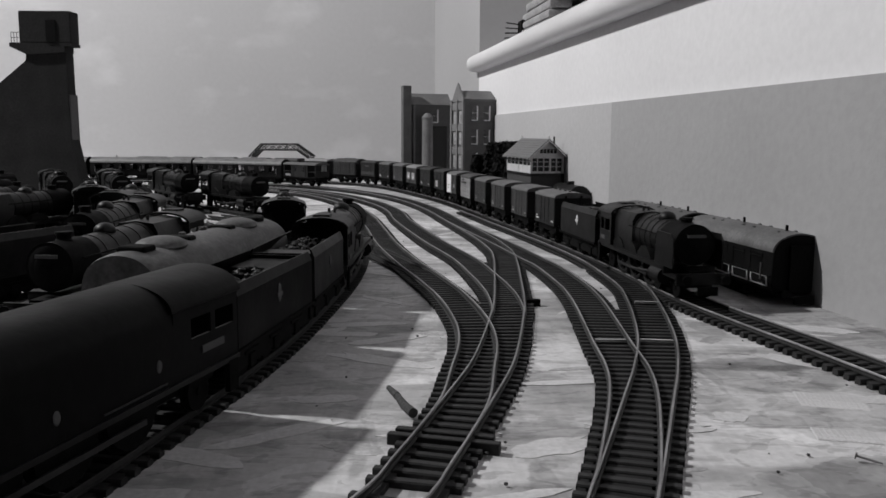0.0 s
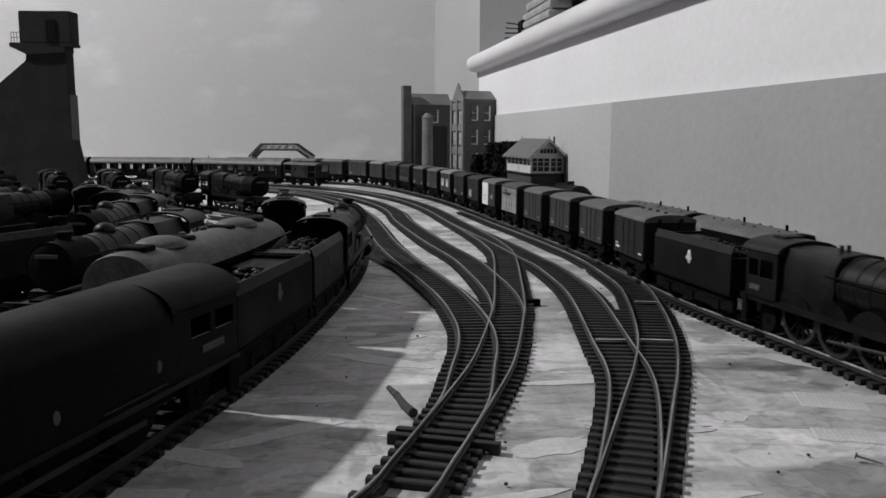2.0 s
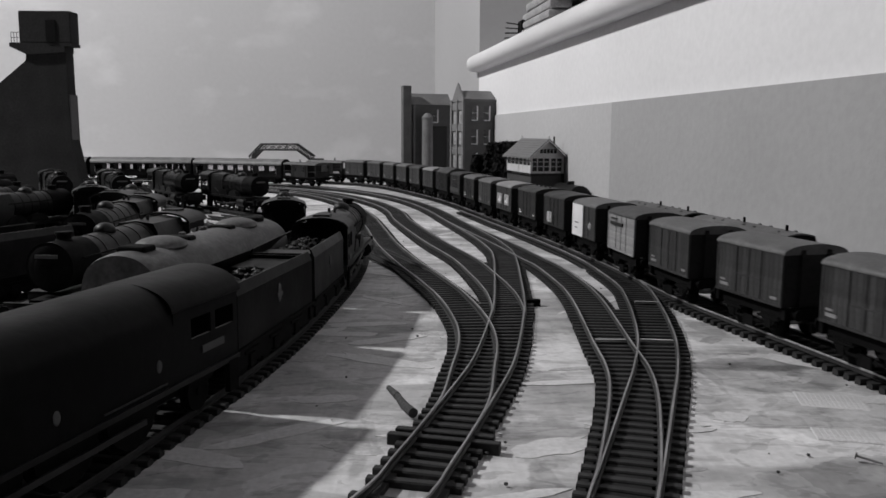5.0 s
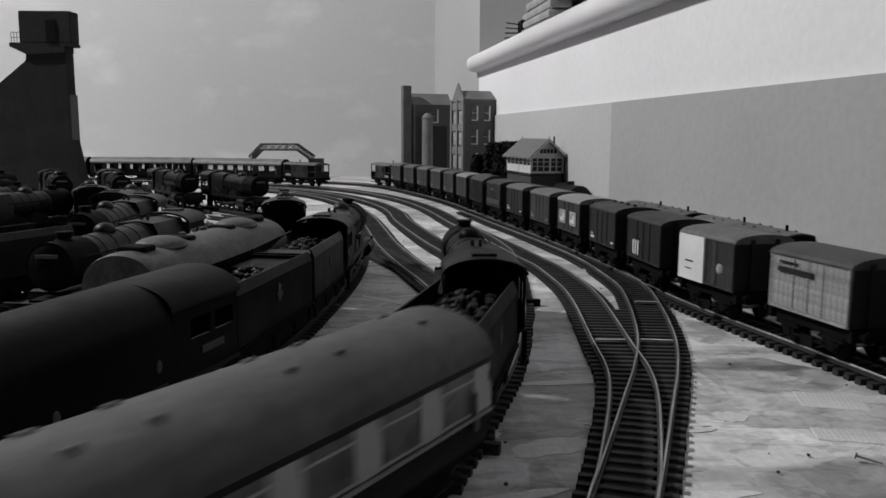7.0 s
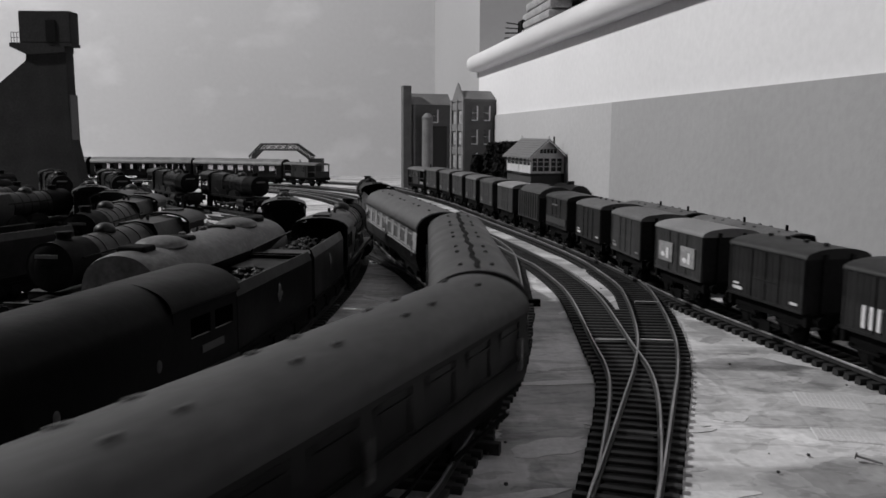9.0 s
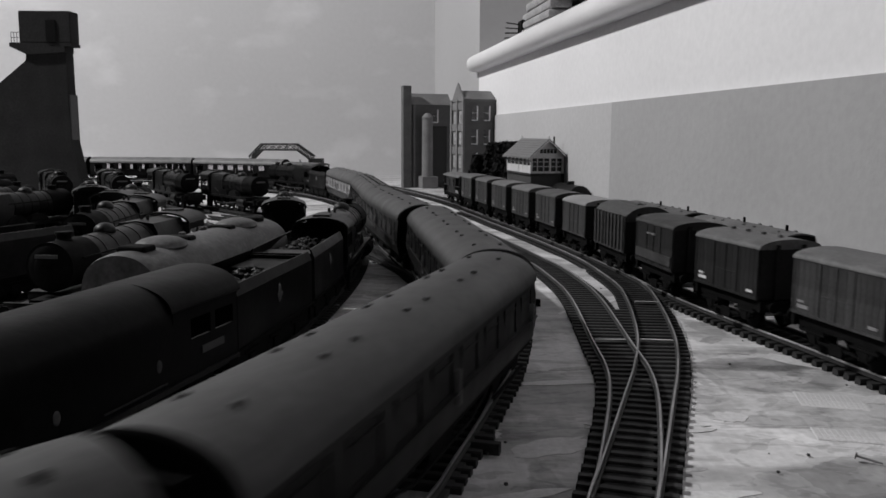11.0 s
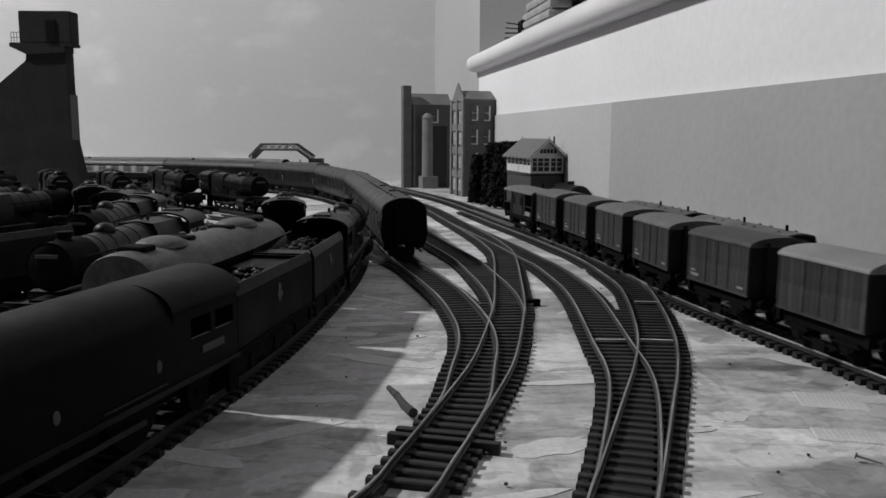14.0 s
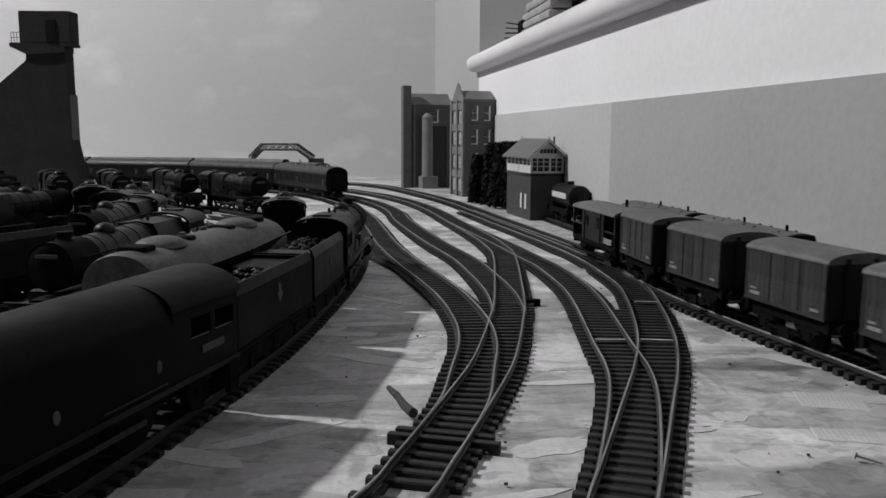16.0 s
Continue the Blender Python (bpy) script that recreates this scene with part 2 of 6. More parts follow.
def ball(bm, c, rx, ry, rz, u=10, v=6):
    b = bmesh.new()
    bmesh.ops.create_uvsphere(b, u_segments=u, v_segments=v, radius=1)
    for p in b.verts:
        p.co = Vector((p.co.x * rx + c[0], p.co.y * ry + c[1], p.co.z * rz + c[2]))
    return join(bm, b)


def mesh_of(name, bm, mat, smooth=False):
    bmesh.ops.recalc_face_normals(bm, faces=bm.faces[:])
    me = bpy.data.meshes.new(name)
    bm.to_mesh(me)
    bm.free()
    me.materials.append(mat)
    if smooth:
        for p in me.polygons:
            p.use_smooth = True
        me.set_sharp_from_angle(angle=radians(35))
    return me


def part(name, bm, mat, parent=None, label="", smooth=False, kind=""):
    ob = new(name, mesh_of(name, bm, mat, smooth))
    if parent is not None:
        ob.parent = parent
    return tagged(ob, label, "", "", kind)


def thing(name, label, category, group="", kind=""):
    ob = new(name)
    ob.empty_display_size = 0.02
    return tagged(ob, label, category, group, kind)


def arc(cy, cz, ry, rz, a0, a1, n):
    return [(cy + ry * math.cos(radians(a0 + (a1 - a0) * k / n)), cz + rz * math.sin(radians(a0 + (a1 - a0) * k / n))) for k in range(n + 1)]


# ---- track plan ----
def dense(points, n=24):
    p = np.array(points, float)
    e = np.vstack([2 * p[0] - p[1], p, 2 * p[-1] - p[-2]])
    q = []
    for i in range(1, len(e) - 2):
        a, b, c, d = e[i - 1:i + 3]
        for k in range(n):
            u = k / n
            q.append(0.5 * (2 * b + (c - a) * u + (2 * a - 5 * b + 4 * c - d) * u * u + (3 * b - a - 3 * c + d) * u ** 3))
    q.append(p[-1])
    q = np.array(q)
    return q, np.r_[0, np.cumsum(np.linalg.norm(np.diff(q, axis=0), axis=1))]


def along(path, s):
    q, S = path
    over = max(0.0, s - S[-1]) if s > 0 else s
    base = np.array([np.interp(s, S, q[:, 0]), np.interp(s, S, q[:, 1])])
    if over:
        d = q[-1] - q[-2] if over > 0 else q[1] - q[0]
        base = base + d / np.linalg.norm(d) * over
    return base


RAIL_TOP = 0.0048
GAUGE = 0.00875


def stand(path, s, wheelbase, back=False):
    """The pose of a vehicle whose middle is at s on the path, on two bogies or axles."""
    a, b = along(path, s - wheelbase / 2), along(path, s + wheelbase / 2)
    turn = math.degrees(math.atan2(b[1] - a[1], b[0] - a[0])) + (180 if back else 0)
    return pose((a[0] + b[0]) / 2, (a[1] + b[1]) / 2, RAIL_TOP, 0, 0, turn)


P_GOODS = ((-1.55, .6), (-1.55, .9), (-1.48, 1.25), (-1.3, 1.55), (-1.05, 1.71), (-.8, 1.77), (-.5, 1.765), (-.3, 1.71), (-.187, 1.64), (-.12, 1.56), (-.06, 1.42), (.012, 1.19), (.071, .91),
           (.108, .73), (.130, .60), (.146, .48), (.160, .415), (.1715, .37), (.1855, .31), (.21, .2), (.235, .08), (.264, -.1), (.305, -.35), (.393, -.9), (.49, -1.5), (.57, -2.0))
P_MAIN = ((-1.62, -2.0), (-1.62, -1.5), (-1.61, -1.1), (-1.56, -.75), (-1.42, -.53), (-1.2, -.42), (-.9, -.36), (-.6, -.28), (-.35, -.16), (-.2, -.05), (-.12, .03), (-.07, .1), (-.035, .16), (-.0125, .206), (-.0055, .23), (.001, .254),
          (.0085, .287), (.0125, .325), (.0165, .372), (.0145, .421), (.003, .493), (-.027, .613), (-.050, .72), (-.07, .84), (-.092, .965), (-.132, 1.13), (-.19, 1.27), (-.25, 1.36), (-.36, 1.46),
          (-.5, 1.53), (-.7, 1.57), (-1, 1.53), (-1.25, 1.38), (-1.4, 1.1), (-1.43, .7))
P_BRANCH = ((-.0055, .23), (.001, .254), (.0065, .275), (.020, .330), (.0275, .375), (.034, .424), (.0375, .452), (.0425, .523), (.049, .65), (.045, .716), (.036, .78), (.015, .90), (-.012, 1.05),
            (-.045, 1.18), (-.09, 1.30), (-.15, 1.41), (-.22, 1.50), (-.32, 1.58), (-.5, 1.645), (-.8, 1.66))
P_LOOP = ((.034, .424), (.0365, .452), (.035, .50), (.027, .566), (.016, .635), (-.009, .74), (-.044, .913), (-.062, 1.036), (-.092, 1.15), (-.14, 1.27), (-.2, 1.37), (-.3, 1.475), (-.45, 1.56), (-.7, 1.615))
P_INNER = ((-.03, .0), (.012, .09), (.035, .16), (.0475, .2035), (.055, .228), (.0695, .286), (.0765, .326), (.079, .372), (.0838, .452), (.0848, .5), (.0825, .542), (.077, .597), (.069, .636), (.055, .71), (.036, .80), (.015, .90))
P_CROSS = ((.0475, .2035), (.0575, .2335), (.077, .2935), (.089, .331), (.1015, .378), (.1115, .4325), (.118, .478), (.1215, .512), (.121, .556), (.116, .63), (.103, .71), (.084, .80), (.062, .90), (.03, 1.05))
P_SIDE_A = ((-.9, -.2), (-.5, -.1), (-.3, -.02), (-.19, .06), (-.135, .13), (-.115, .18), (-.104, .222), (-.095, .272), (-.086, .325), (-.078, .388), (-.072, .486), (-.070, .57), (-.074, .66), (-.088, .78), (-.108, .89), (-.14, 1.0))
P_SIDE_B = ((-.7, .0), (-.4, .06), (-.25, .13), (-.185, .2), (-.15, .26), (-.130, .31), (-.113, .38), (-.107, .45), (-.112, .55), (-.128, .66), (-.155, .78), (-.19, .9))
P_SIDE_C = ((-.7, .1), (-.45, .17), (-.3, .25), (-.215, .33), (-.182, .40), (-.172, .48), (-.176, .57), (-.195, .68), (-.23, .8), (-.27, .9))
P_SIDE_D = ((-.7, .2), (-.45, .28), (-.31, .36), (-.255, .44), (-.235, .52), (-.236, .60), (-.25, .7), (-.285, .82), (-.33, .92))
P_YARD = ((0.0125, .325), (.0158, .372), (.0138, .421), (.004, .487), (-.0115, .558), (-.0385, .632), (-.0610, .685), (-.101, .765), (-.15, .84), (-.2, .90), (-.27, .965))
P_WALL = ((.04, 1.47), (.127, .99), (.151, .84), (.1635, .765))
GOODS, MAIN, BRANCH, LOOP, INNER, CROSS = map(dense, (P_GOODS, P_MAIN, P_BRANCH, P_LOOP, P_INNER, P_CROSS))
SIDE_A, SIDE_B, SIDE_C, SIDE_D, WALL_ROAD, YARD = map(dense, (P_SIDE_A, P_SIDE_B, P_SIDE_C, P_SIDE_D, P_WALL, P_YARD))
N_WALL = Vector((0.98727, 0.15903, 0))
OFF_WALL = 0.2985


def on_wall(y, off=0.0):
    """x of the side wall's face (moved off metres into the room) at y."""
    return (OFF_WALL - off - N_WALL.y * y) / N_WALL.x


# ---- the room ----
def slab(name, corners, thick, mat, label):
    """A wall or board from four corners, thickened away from its front."""
    c = [Vector(p) for p in corners]
    n = (c[1] - c[0]).cross(c[3] - c[0]).normalized() * thick
    bm = bmesh.new()
    lo, hi = [bm.verts.new(p) for p in c], [bm.verts.new(p - n) for p in c]
    bm.faces.new(lo)
    bm.faces.new(hi[::-1])
    for k in range(4):
        bm.faces.new((lo[(k + 1) % 4], lo[k], hi[k], hi[(k + 1) % 4]))
    return tagged(part(name, bm, mat), label, name.split("_")[0], "", "structure")


X_LEFT, Y_FAR, Y_NEAR, Z_TOP = -1.9, 2.12, -2.2, 2.3


def build_room():
    # the layout's board, with a fine uneven surface
    bm = bmesh.new()
    nx, ny = 150, 190
    x0, x1, y0, y1 = -1.9, 0.66, -2.2, 2.12
    grid = {}
    for i in range(nx + 1):
        for j in range(ny + 1):
            x, y = x0 + (x1 - x0) * i / nx, y0 + (y1 - y0) * j / ny
            z = 0.0006 * noise.noise(Vector((x * 9, y * 9, 0))) + 0.0003 * noise.noise(Vector((x * 40, y * 14, 3)))
            grid[i, j] = bm.verts.new((x, y, z - 0.0006))
    for i in range(nx):
        for j in range(ny):
            bm.faces.new((grid[i, j], grid[i + 1, j], grid[i + 1, j + 1], grid[i, j + 1]))
    tagged(part("layout_board", bm, BOARD, smooth=True), "plywood layout board brushed unevenly with white paint", "board", "", "structure")
    bm = bmesh.new()
    box(bm, x0, x1, y0, y1, -0.05, -0.004)
    tagged(part("board_frame", bm, ROOM), "plain frame under the layout board", "board", "", "structure")
    # far wall
    slab("wall_north", ((X_LEFT, Y_FAR, -0.9), (0.9, Y_FAR, -0.9), (0.9, Y_FAR, Z_TOP), (X_LEFT, Y_FAR, Z_TOP)), -0.1, SKY, "far wall painted pale grey with faint clouds")
    bm = bmesh.new()
    box(bm, X_LEFT, -0.05, Y_FAR - 0.012, Y_FAR - 0.001, -0.001, 0.012)
    tagged(part("trim", bm, GREY_PALE), "thin pale strip along the foot of the far wall", "trim", "", "structure")
    # side wall: a lower part, and the reveal of a window above its sill
    z_sill, y_end = 0.215, 1.49
    d = Vector((-N_WALL.y, N_WALL.x, 0))

    def w(y, z, off=0.0):
        return (on_wall(y, off), y, z)
    bm = bmesh.new()

    def block(ya, yb, za, zb, off0, off1):
        v = [bm.verts.new(w(y, z, o)) for z in (za, zb) for y, o in ((ya, off0), (yb, off0), (yb, off1), (ya, off1))]
        for f in ((3, 2, 1, 0), (4, 5, 6, 7), (0, 1, 5, 4), (1, 2, 6, 5), (2, 3, 7, 6), (3, 0, 4, 7)):
            bm.faces.new([v[i] for i in f])
    block(-2.3, y_end, -0.9, z_sill, 0.0, -0.25)
    block(-2.3, y_end, 1.4, Z_TOP, 0.0, -0.25)
    tagged(part("wall_east", bm, WHITE_WALL), "white painted side wall with a deep recess above a sill", "wall", "", "structure")
    bm = bmesh.new()
    block(y_end, 2.2, -0.9, Z_TOP, 0.0, -0.25)
    block(-2.3, y_end, z_sill, 1.4, -0.14, -0.25)
    tagged(part("wall_corner", bm, SKY_SIDE), "end of the side wall and recess painted pale grey", "wall", "", "structure")
    # grey painted dado on the wall, in two tones that meet at a butt joint
    for name, ya, yb, off, mat, label in (("dado_panel", -2.2, 0.822, 0.004, GREY_WALL, "mid-grey painted board fixed along the wall behind the tracks"),
                                          ("dado_panel", 0.822, 1.37, 0.0025, GREY_PALE, "paler grey painted board fixed along the wall")):
        bm = bmesh.new()
        block(ya, yb, -0.001, 0.132, off, 0.0005)
        tagged(part(name, bm, mat), label, "panel", "", "structure")
    # sill with a round nose
    bm = bmesh.new()
    prof = [(-0.14, 0.2105), (0.007, 0.2105)] + [(0.0075 + 0.0145 * math.cos(radians(a)), 0.2250 + 0.0145 * math.sin(radians(a))) for a in range(-80, 100, 15)] + [(-0.14, 0.2395)]
    rows = []
    for y, k in ((-2.2, 1), (1.492, 1), (1.502, 0.9), (1.507, 0.6)):
        rows.append([bm.verts.new(w(y, 0.2250 + (z - 0.2250) * k, o if o < 0 else o * k)) for o, z in prof])
    for a, b in zip(rows, rows[1:]):
        for k in range(len(prof)):
            bm.faces.new((a[k], a[(k + 1) % len(prof)], b[(k + 1) % len(prof)], b[k]))
    bm.faces.new(rows[0][::-1])
    bm.faces.new(rows[-1])
    tagged(part("window_sill", bm, GLOSS_WHITE, smooth=True), "white gloss window sill with a rounded nose", "sill", "", "structure")
    # plain unseen walls, ceiling and floor added to close the room and limit bounce
    slab("wall_south", ((0.9, Y_NEAR, -0.9), (X_LEFT, Y_NEAR, -0.9), (X_LEFT, Y_NEAR, Z_TOP), (0.9, Y_NEAR, Z_TOP)), -0.1, ROOM, "plain unseen wall behind the camera, added to close the room")
    bm = bmesh.new()
    for ya, yb, za, zb in ((Y_NEAR, 0.80, -0.9, Z_TOP), (1.10, Y_FAR, -0.9, Z_TOP), (0.80, 1.10, -0.9, 1.57), (0.80, 1.10, 1.87, Z_TOP)):
        box(bm, X_LEFT - 0.1, X_LEFT, ya, yb, za, zb)
    tagged(part("wall_west", bm, ROOM), "plain unseen wall with one small window opening, added to close the room", "wall", "", "structure")
    slab("ceiling", ((X_LEFT, Y_NEAR, Z_TOP), (0.9, Y_NEAR, Z_TOP), (0.9, Y_FAR, Z_TOP), (X_LEFT, Y_FAR, Z_TOP)), 0.1, ROOM, "plain unseen dark ceiling, added to close the room")
    slab("floor", ((X_LEFT, Y_NEAR, -0.9), (0.9, Y_NEAR, -0.9), (0.9, Y_FAR, -0.9), (X_LEFT, Y_FAR, -0.9)), 0.1, ROOM, "plain unseen floor under the layout, added to close the room")


build_room()

def board_z(x, y):
    return 0.0006 * noise.noise(Vector((x * 9, y * 9, 0))) + 0.0003 * noise.noise(Vector((x * 40, y * 14, 3))) - 0.0006


def brush_strokes():
    """Separate dabs of paint on the board: ragged, elongated, each a thin skin of its own."""
    rnd = random.Random(41)
    board = bpy.data.objects["layout_board"]
    for name, mat, count in (("paint_dab", PAINT_FRESH, 170), ("thin_patch", PAINT_THIN, 110)):
        for k in range(count):
            bm = bmesh.new()
            y = 0.17 + 1.2 * rnd.random() ** 1.7
            x = rnd.uniform(-0.13, 0.27) if rnd.random() < 0.8 else rnd.uniform(-0.4, -0.1)
            if x > on_wall(y) - 0.02:
                bm.free()
                continue
            turn = radians(rnd.gauss(8, 24))
            a, b = rnd.uniform(0.006, 0.024), rnd.uniform(0.0018, 0.0065)
            c, d = math.cos(turn), math.sin(turn)
            lift = 0.00006 + 0.0000006 * k + (0.0001 if mat is PAINT_FRESH else 0)
            top = []
            n = 22
            for i in range(n):
                u = i * math.tau / n
                px, py = a * math.cos(u), b * math.copysign(abs(math.sin(u)) ** 0.6, math.sin(u))
                px *= 1 + 0.22 * rnd.uniform(-1, 1) * (abs(math.cos(u)) > 0.8)
                py *= 1 + 0.18 * rnd.uniform(-1, 1)
                wx, wy = x + px * c - py * d, y + px * d + py * c
                top.append((wx, wy, board_z(wx, wy) + lift))
            mid = bm.verts.new((x, y, board_z(x, y) + lift + 0.00003))
            hi = [bm.verts.new(p) for p in top]
            lo = [bm.verts.new((p[0], p[1], p[2] - 0.0009)) for p in top]
            for i in range(n):
                bm.faces.new((mid, hi[i], hi[(i + 1) % n]))
                bm.faces.new((hi[(i + 1) % n], hi[i], lo[i], lo[(i + 1) % n]))
            part(name, bm, mat, board)
    # combed filler left by a notched spreader
    for x, y, turn, wide, deep in ((0.1475, 0.300, -14, 0.024, 0.018), (0.1350, 0.2625, -12, 0.020, 0.012)):
        f = thing("filler_patch", "combed patch of white filler on the board", "filler", "", "structure")
        bm = bmesh.new()
        soft_box(bm, -wide / 2, wide / 2, -deep / 2, deep / 2, -0.001, 0.00015, 0.0001)
        part("base", bm, PAINT_FRESH, f)
        n = int(wide / 0.0017)
        for i in range(n):
            piece("ridge", (0.0009, deep * 0.9, 0.00024), (-wide / 2 + wide * (i + 0.5) / n, 0, 0.00012), PAINT_FRESH, f)
        f.matrix_basis = pose(x, y, board_z(x, y), 0, 0, turn)


LATER = []


# ---- track ----
def offset_line(path, s0, s1, off, step):
    out = []
    n = max(2, int((s1 - s0) / step))
    for k in range(n + 1):
        s = s0 + (s1 - s0) * k / n
        p, q = along(path, s), along(path, s + 0.002)
        d = (q - p) / np.linalg.norm(q - p)
        out.append((p[0] - d[1] * off, p[1] + d[0] * off))
    return out


def rail_mesh(name, path, s0, s1, off, drop, parent, head=None):
    """A flat-bottomed rail: foot, web and a bright head."""
    line = offset_line(path, s0, s1, off, 0.008)
    for nm, prof, mat in (("rail_foot", ((-.0010, .0024), (.0010, .0024), (.0010, .0029), (.0003, .0031), (.0003, .0040), (-.0003, .0040), (-.0003, .0031), (-.0010, .0029)), RAIL_WEB),
                          (name, ((-.0004, .0040), (.0004, .0040), (.0004, .0046), (.0003, .0048), (-.0003, .0048), (-.0004, .0046)), head or RAIL)):
        bm = bmesh.new()
        rows = []
        for i, p in enumerate(line):
            a, b = line[max(0, i - 1)], line[min(len(line) - 1, i + 1)]
            d = Vector((b[0] - a[0], b[1] - a[1])).normalized()
            rows.append([bm.verts.new((p[0] - d.y * u, p[1] + d.x * u, z - drop)) for u, z in prof])
        m = len(prof)
        for a, b in zip(rows, rows[1:]):
            for k in range(m):
                bm.faces.new((a[k], a[(k + 1) % m], b[(k + 1) % m], b[k]))
        bm.faces.new(rows[0][::-1])
        bm.faces.new(rows[-1])
        part(nm, bm, mat, parent)


SLEEPER_MESHES = {}


def sleeper_mesh(length):
    key = round(length * 1000)
    if key not in SLEEPER_MESHES:
        bm = bmesh.new()
        h = key / 2000
        prism_y(bm, ((-.0016, -.0008), (.0016, -.0008), (.0016, .0019), (.0012, .0024), (-.0012, .0024), (-.0016, .0019)), -h, h)
        SLEEPER_MESHES[key] = mesh_of("sleeper", bm, SLEEPER)
    return SLEEPER_MESHES[key]


def track(label, path, s0, s1, drop=0.0, others=(), skip=(), near=0.9, detail=True):
    """One line of track: two rails and its sleepers; where another line runs over the same timbers (others) they are longer, and
    where another line already carries them (skip) they are left out."""
    road = thing("track", label, "railway track")
    for off in (-GAUGE, GAUGE):
        rail_mesh("rail", path, s0, s1, off, drop, road, RAIL_WEB if "siding" in label or "yard" in label else None)
    far = bmesh.new()
    step = 0.0067
    for k in range(int((s1 - s0) / step)):
        s = s0 + (k + 0.5) * step
        p, q = along(path, s), along(path, s + 0.002)
        d = (q - p) / np.linalg.norm(q - p)
        left = np.array((-d[1], d[0]))

        def gap(o):
            r = o[0] - p
            f = r @ d
            i = np.argmin(np.abs(f) + 10 * (np.abs(r @ left) > 0.06))
            return (r @ left)[i] if abs(f[i]) < 0.01 and abs((r @ left)[i]) < 0.06 else None
        if label.startswith("main") and 0.2085 < p[1] < 0.2165 and abs(p[0]) < 0.05:
            continue
        if any(g is not None and abs(g) < lim for g, lim in ((gap(o), lim) for o, lim in skip)):
            continue
        lo, hi = -0.0141, 0.0141
        for o in others:
            g = gap(o)
            if g is not None and abs(g) < 0.031:
                lo, hi = min(lo, g - 0.0141), max(hi, g + 0.0141)
        mid = p + left * (lo + hi) / 2
        turn = math.atan2(d[1], d[0])
        length = round((hi - lo) * 1000) / 1000
        z = -0.0006 - drop * 0.5
        if detail and -0.02 < p[1] < near and p[0] > -0.3:
            LATER.append((road, length, mid[0], mid[1], z, turn))
        else:
            b = bmesh.new()
            box(b, -.0016, .0016, -length / 2, length / 2, -.0008, .0024)
            bmesh.ops.transform(b, matrix=Matrix.Translation((mid[0], mid[1], z)) @ Matrix.Rotation(turn, 4, "Z"), verts=b.verts[:])
            join(far, b)
    if far.verts:
        part("far_sleeper", far, SLEEPER, road, kind="stuff")
    else:
        far.free()
    # thin dark web that ties the sleepers together under each rail
    for off in (-GAUGE, GAUGE):
        line_l, line_r = offset_line(path, s0, s1, off - 0.0022, 0.012), offset_line(path, s0, s1, off + 0.0022, 0.012)
        bm = bmesh.new()
        v = [(bm.verts.new((*a, 0.0012 - drop)), bm.verts.new((*b, 0.0012 - drop)), bm.verts.new((*a, -0.001)), bm.verts.new((*b, -0.001))) for a, b in zip(line_l, line_r)]
        for a, b in zip(v, v[1:]):
            bm.faces.new((a[0], a[1], b[1], b[0]))
            bm.faces.new((a[2], a[0], b[0], b[2]))
            bm.faces.new((a[1], a[3], b[3], b[1]))
        part("sleeper_web", bm, SLEEPER, road)
    return road


def infill(path, y0, y1):
    """Dark flat strip between a track's sleepers: a turnout's moulded web and painted-in shade."""
    q, S = path
    ok = [i for i in range(len(q)) if y0 < q[i, 1] < y1 and -0.32 < q[i, 0] < 0.2]
    s0, s1 = S[ok[0]], S[ok[-1]]
    a, b = offset_line(path, s0, s1, -0.0135, 0.01), offset_line(path, s0, s1, 0.0135, 0.01)
    bm = bmesh.new()
    v = [(bm.verts.new((*p, INFILL_Z[0])), bm.verts.new((*r, INFILL_Z[0])), bm.verts.new((*p, -0.001)), bm.verts.new((*r, -0.001))) for p, r in zip(a, b)]
    INFILL_Z[0] -= 0.00012
    for c, d in zip(v, v[1:]):
        bm.faces.new((c[0], c[1], d[1], d[0]))
        bm.faces.new((c[2], c[0], d[0], d[2]))
        bm.faces.new((c[1], c[3], d[3], d[1]))
    tagged(part("turnout_web", bm, WEB), "dark strip between sleepers, moulded web and painted shade in one tone", "turnout web")


INFILL_Z = [0.0009]


def end(path):
    return path[1][-1]


track("black plastic-sleepered track running beside the wall", GOODS, 0.9, end(GOODS) - 0.05, 0.0, (), (), 0.9)
track("main line track curving away over the turnouts", MAIN, 0.05, end(MAIN), 0.0002, (BRANCH,), (), 0.75)
track("turnout branch leaving the main line", BRANCH, 0.0, end(BRANCH), 0.0004, (LOOP,), ((MAIN, 0.031),), 0.7)
track("loop track leaving the branch", LOOP, 0.0, end(LOOP), 0.0006, (), ((BRANCH, 0.031), (MAIN, 0.012)), 0.7)
track("inner line track with a turnout", INNER, 0.0, end(INNER), 0.0003, (CROSS,), ((BRANCH, 0.012),), 0.75)
track("crossover track joining the line beside the wall", CROSS, 0.0, end(CROSS), 0.0005, (), ((INNER, 0.031), (GOODS, 0.012)), 0.75)
track("siding track under the parked express engine", SIDE_A, 0.3, end(SIDE_A), 0.0007, (), ((MAIN, 0.014),), 0.6)
track("yard lead leaving the main line behind the parked engines", YARD, 0.03, end(YARD), 0.00075, (), ((MAIN, 0.016), (SIDE_A, 0.010)), 0.7)
track("siding track with a railcar on it", SIDE_B, 0.1, end(SIDE_B), 0.0008, (), (), 0.0)
track("shed siding track full of engines", SIDE_C, 0.1, end(SIDE_C), 0.0008, (), (), 0.0)
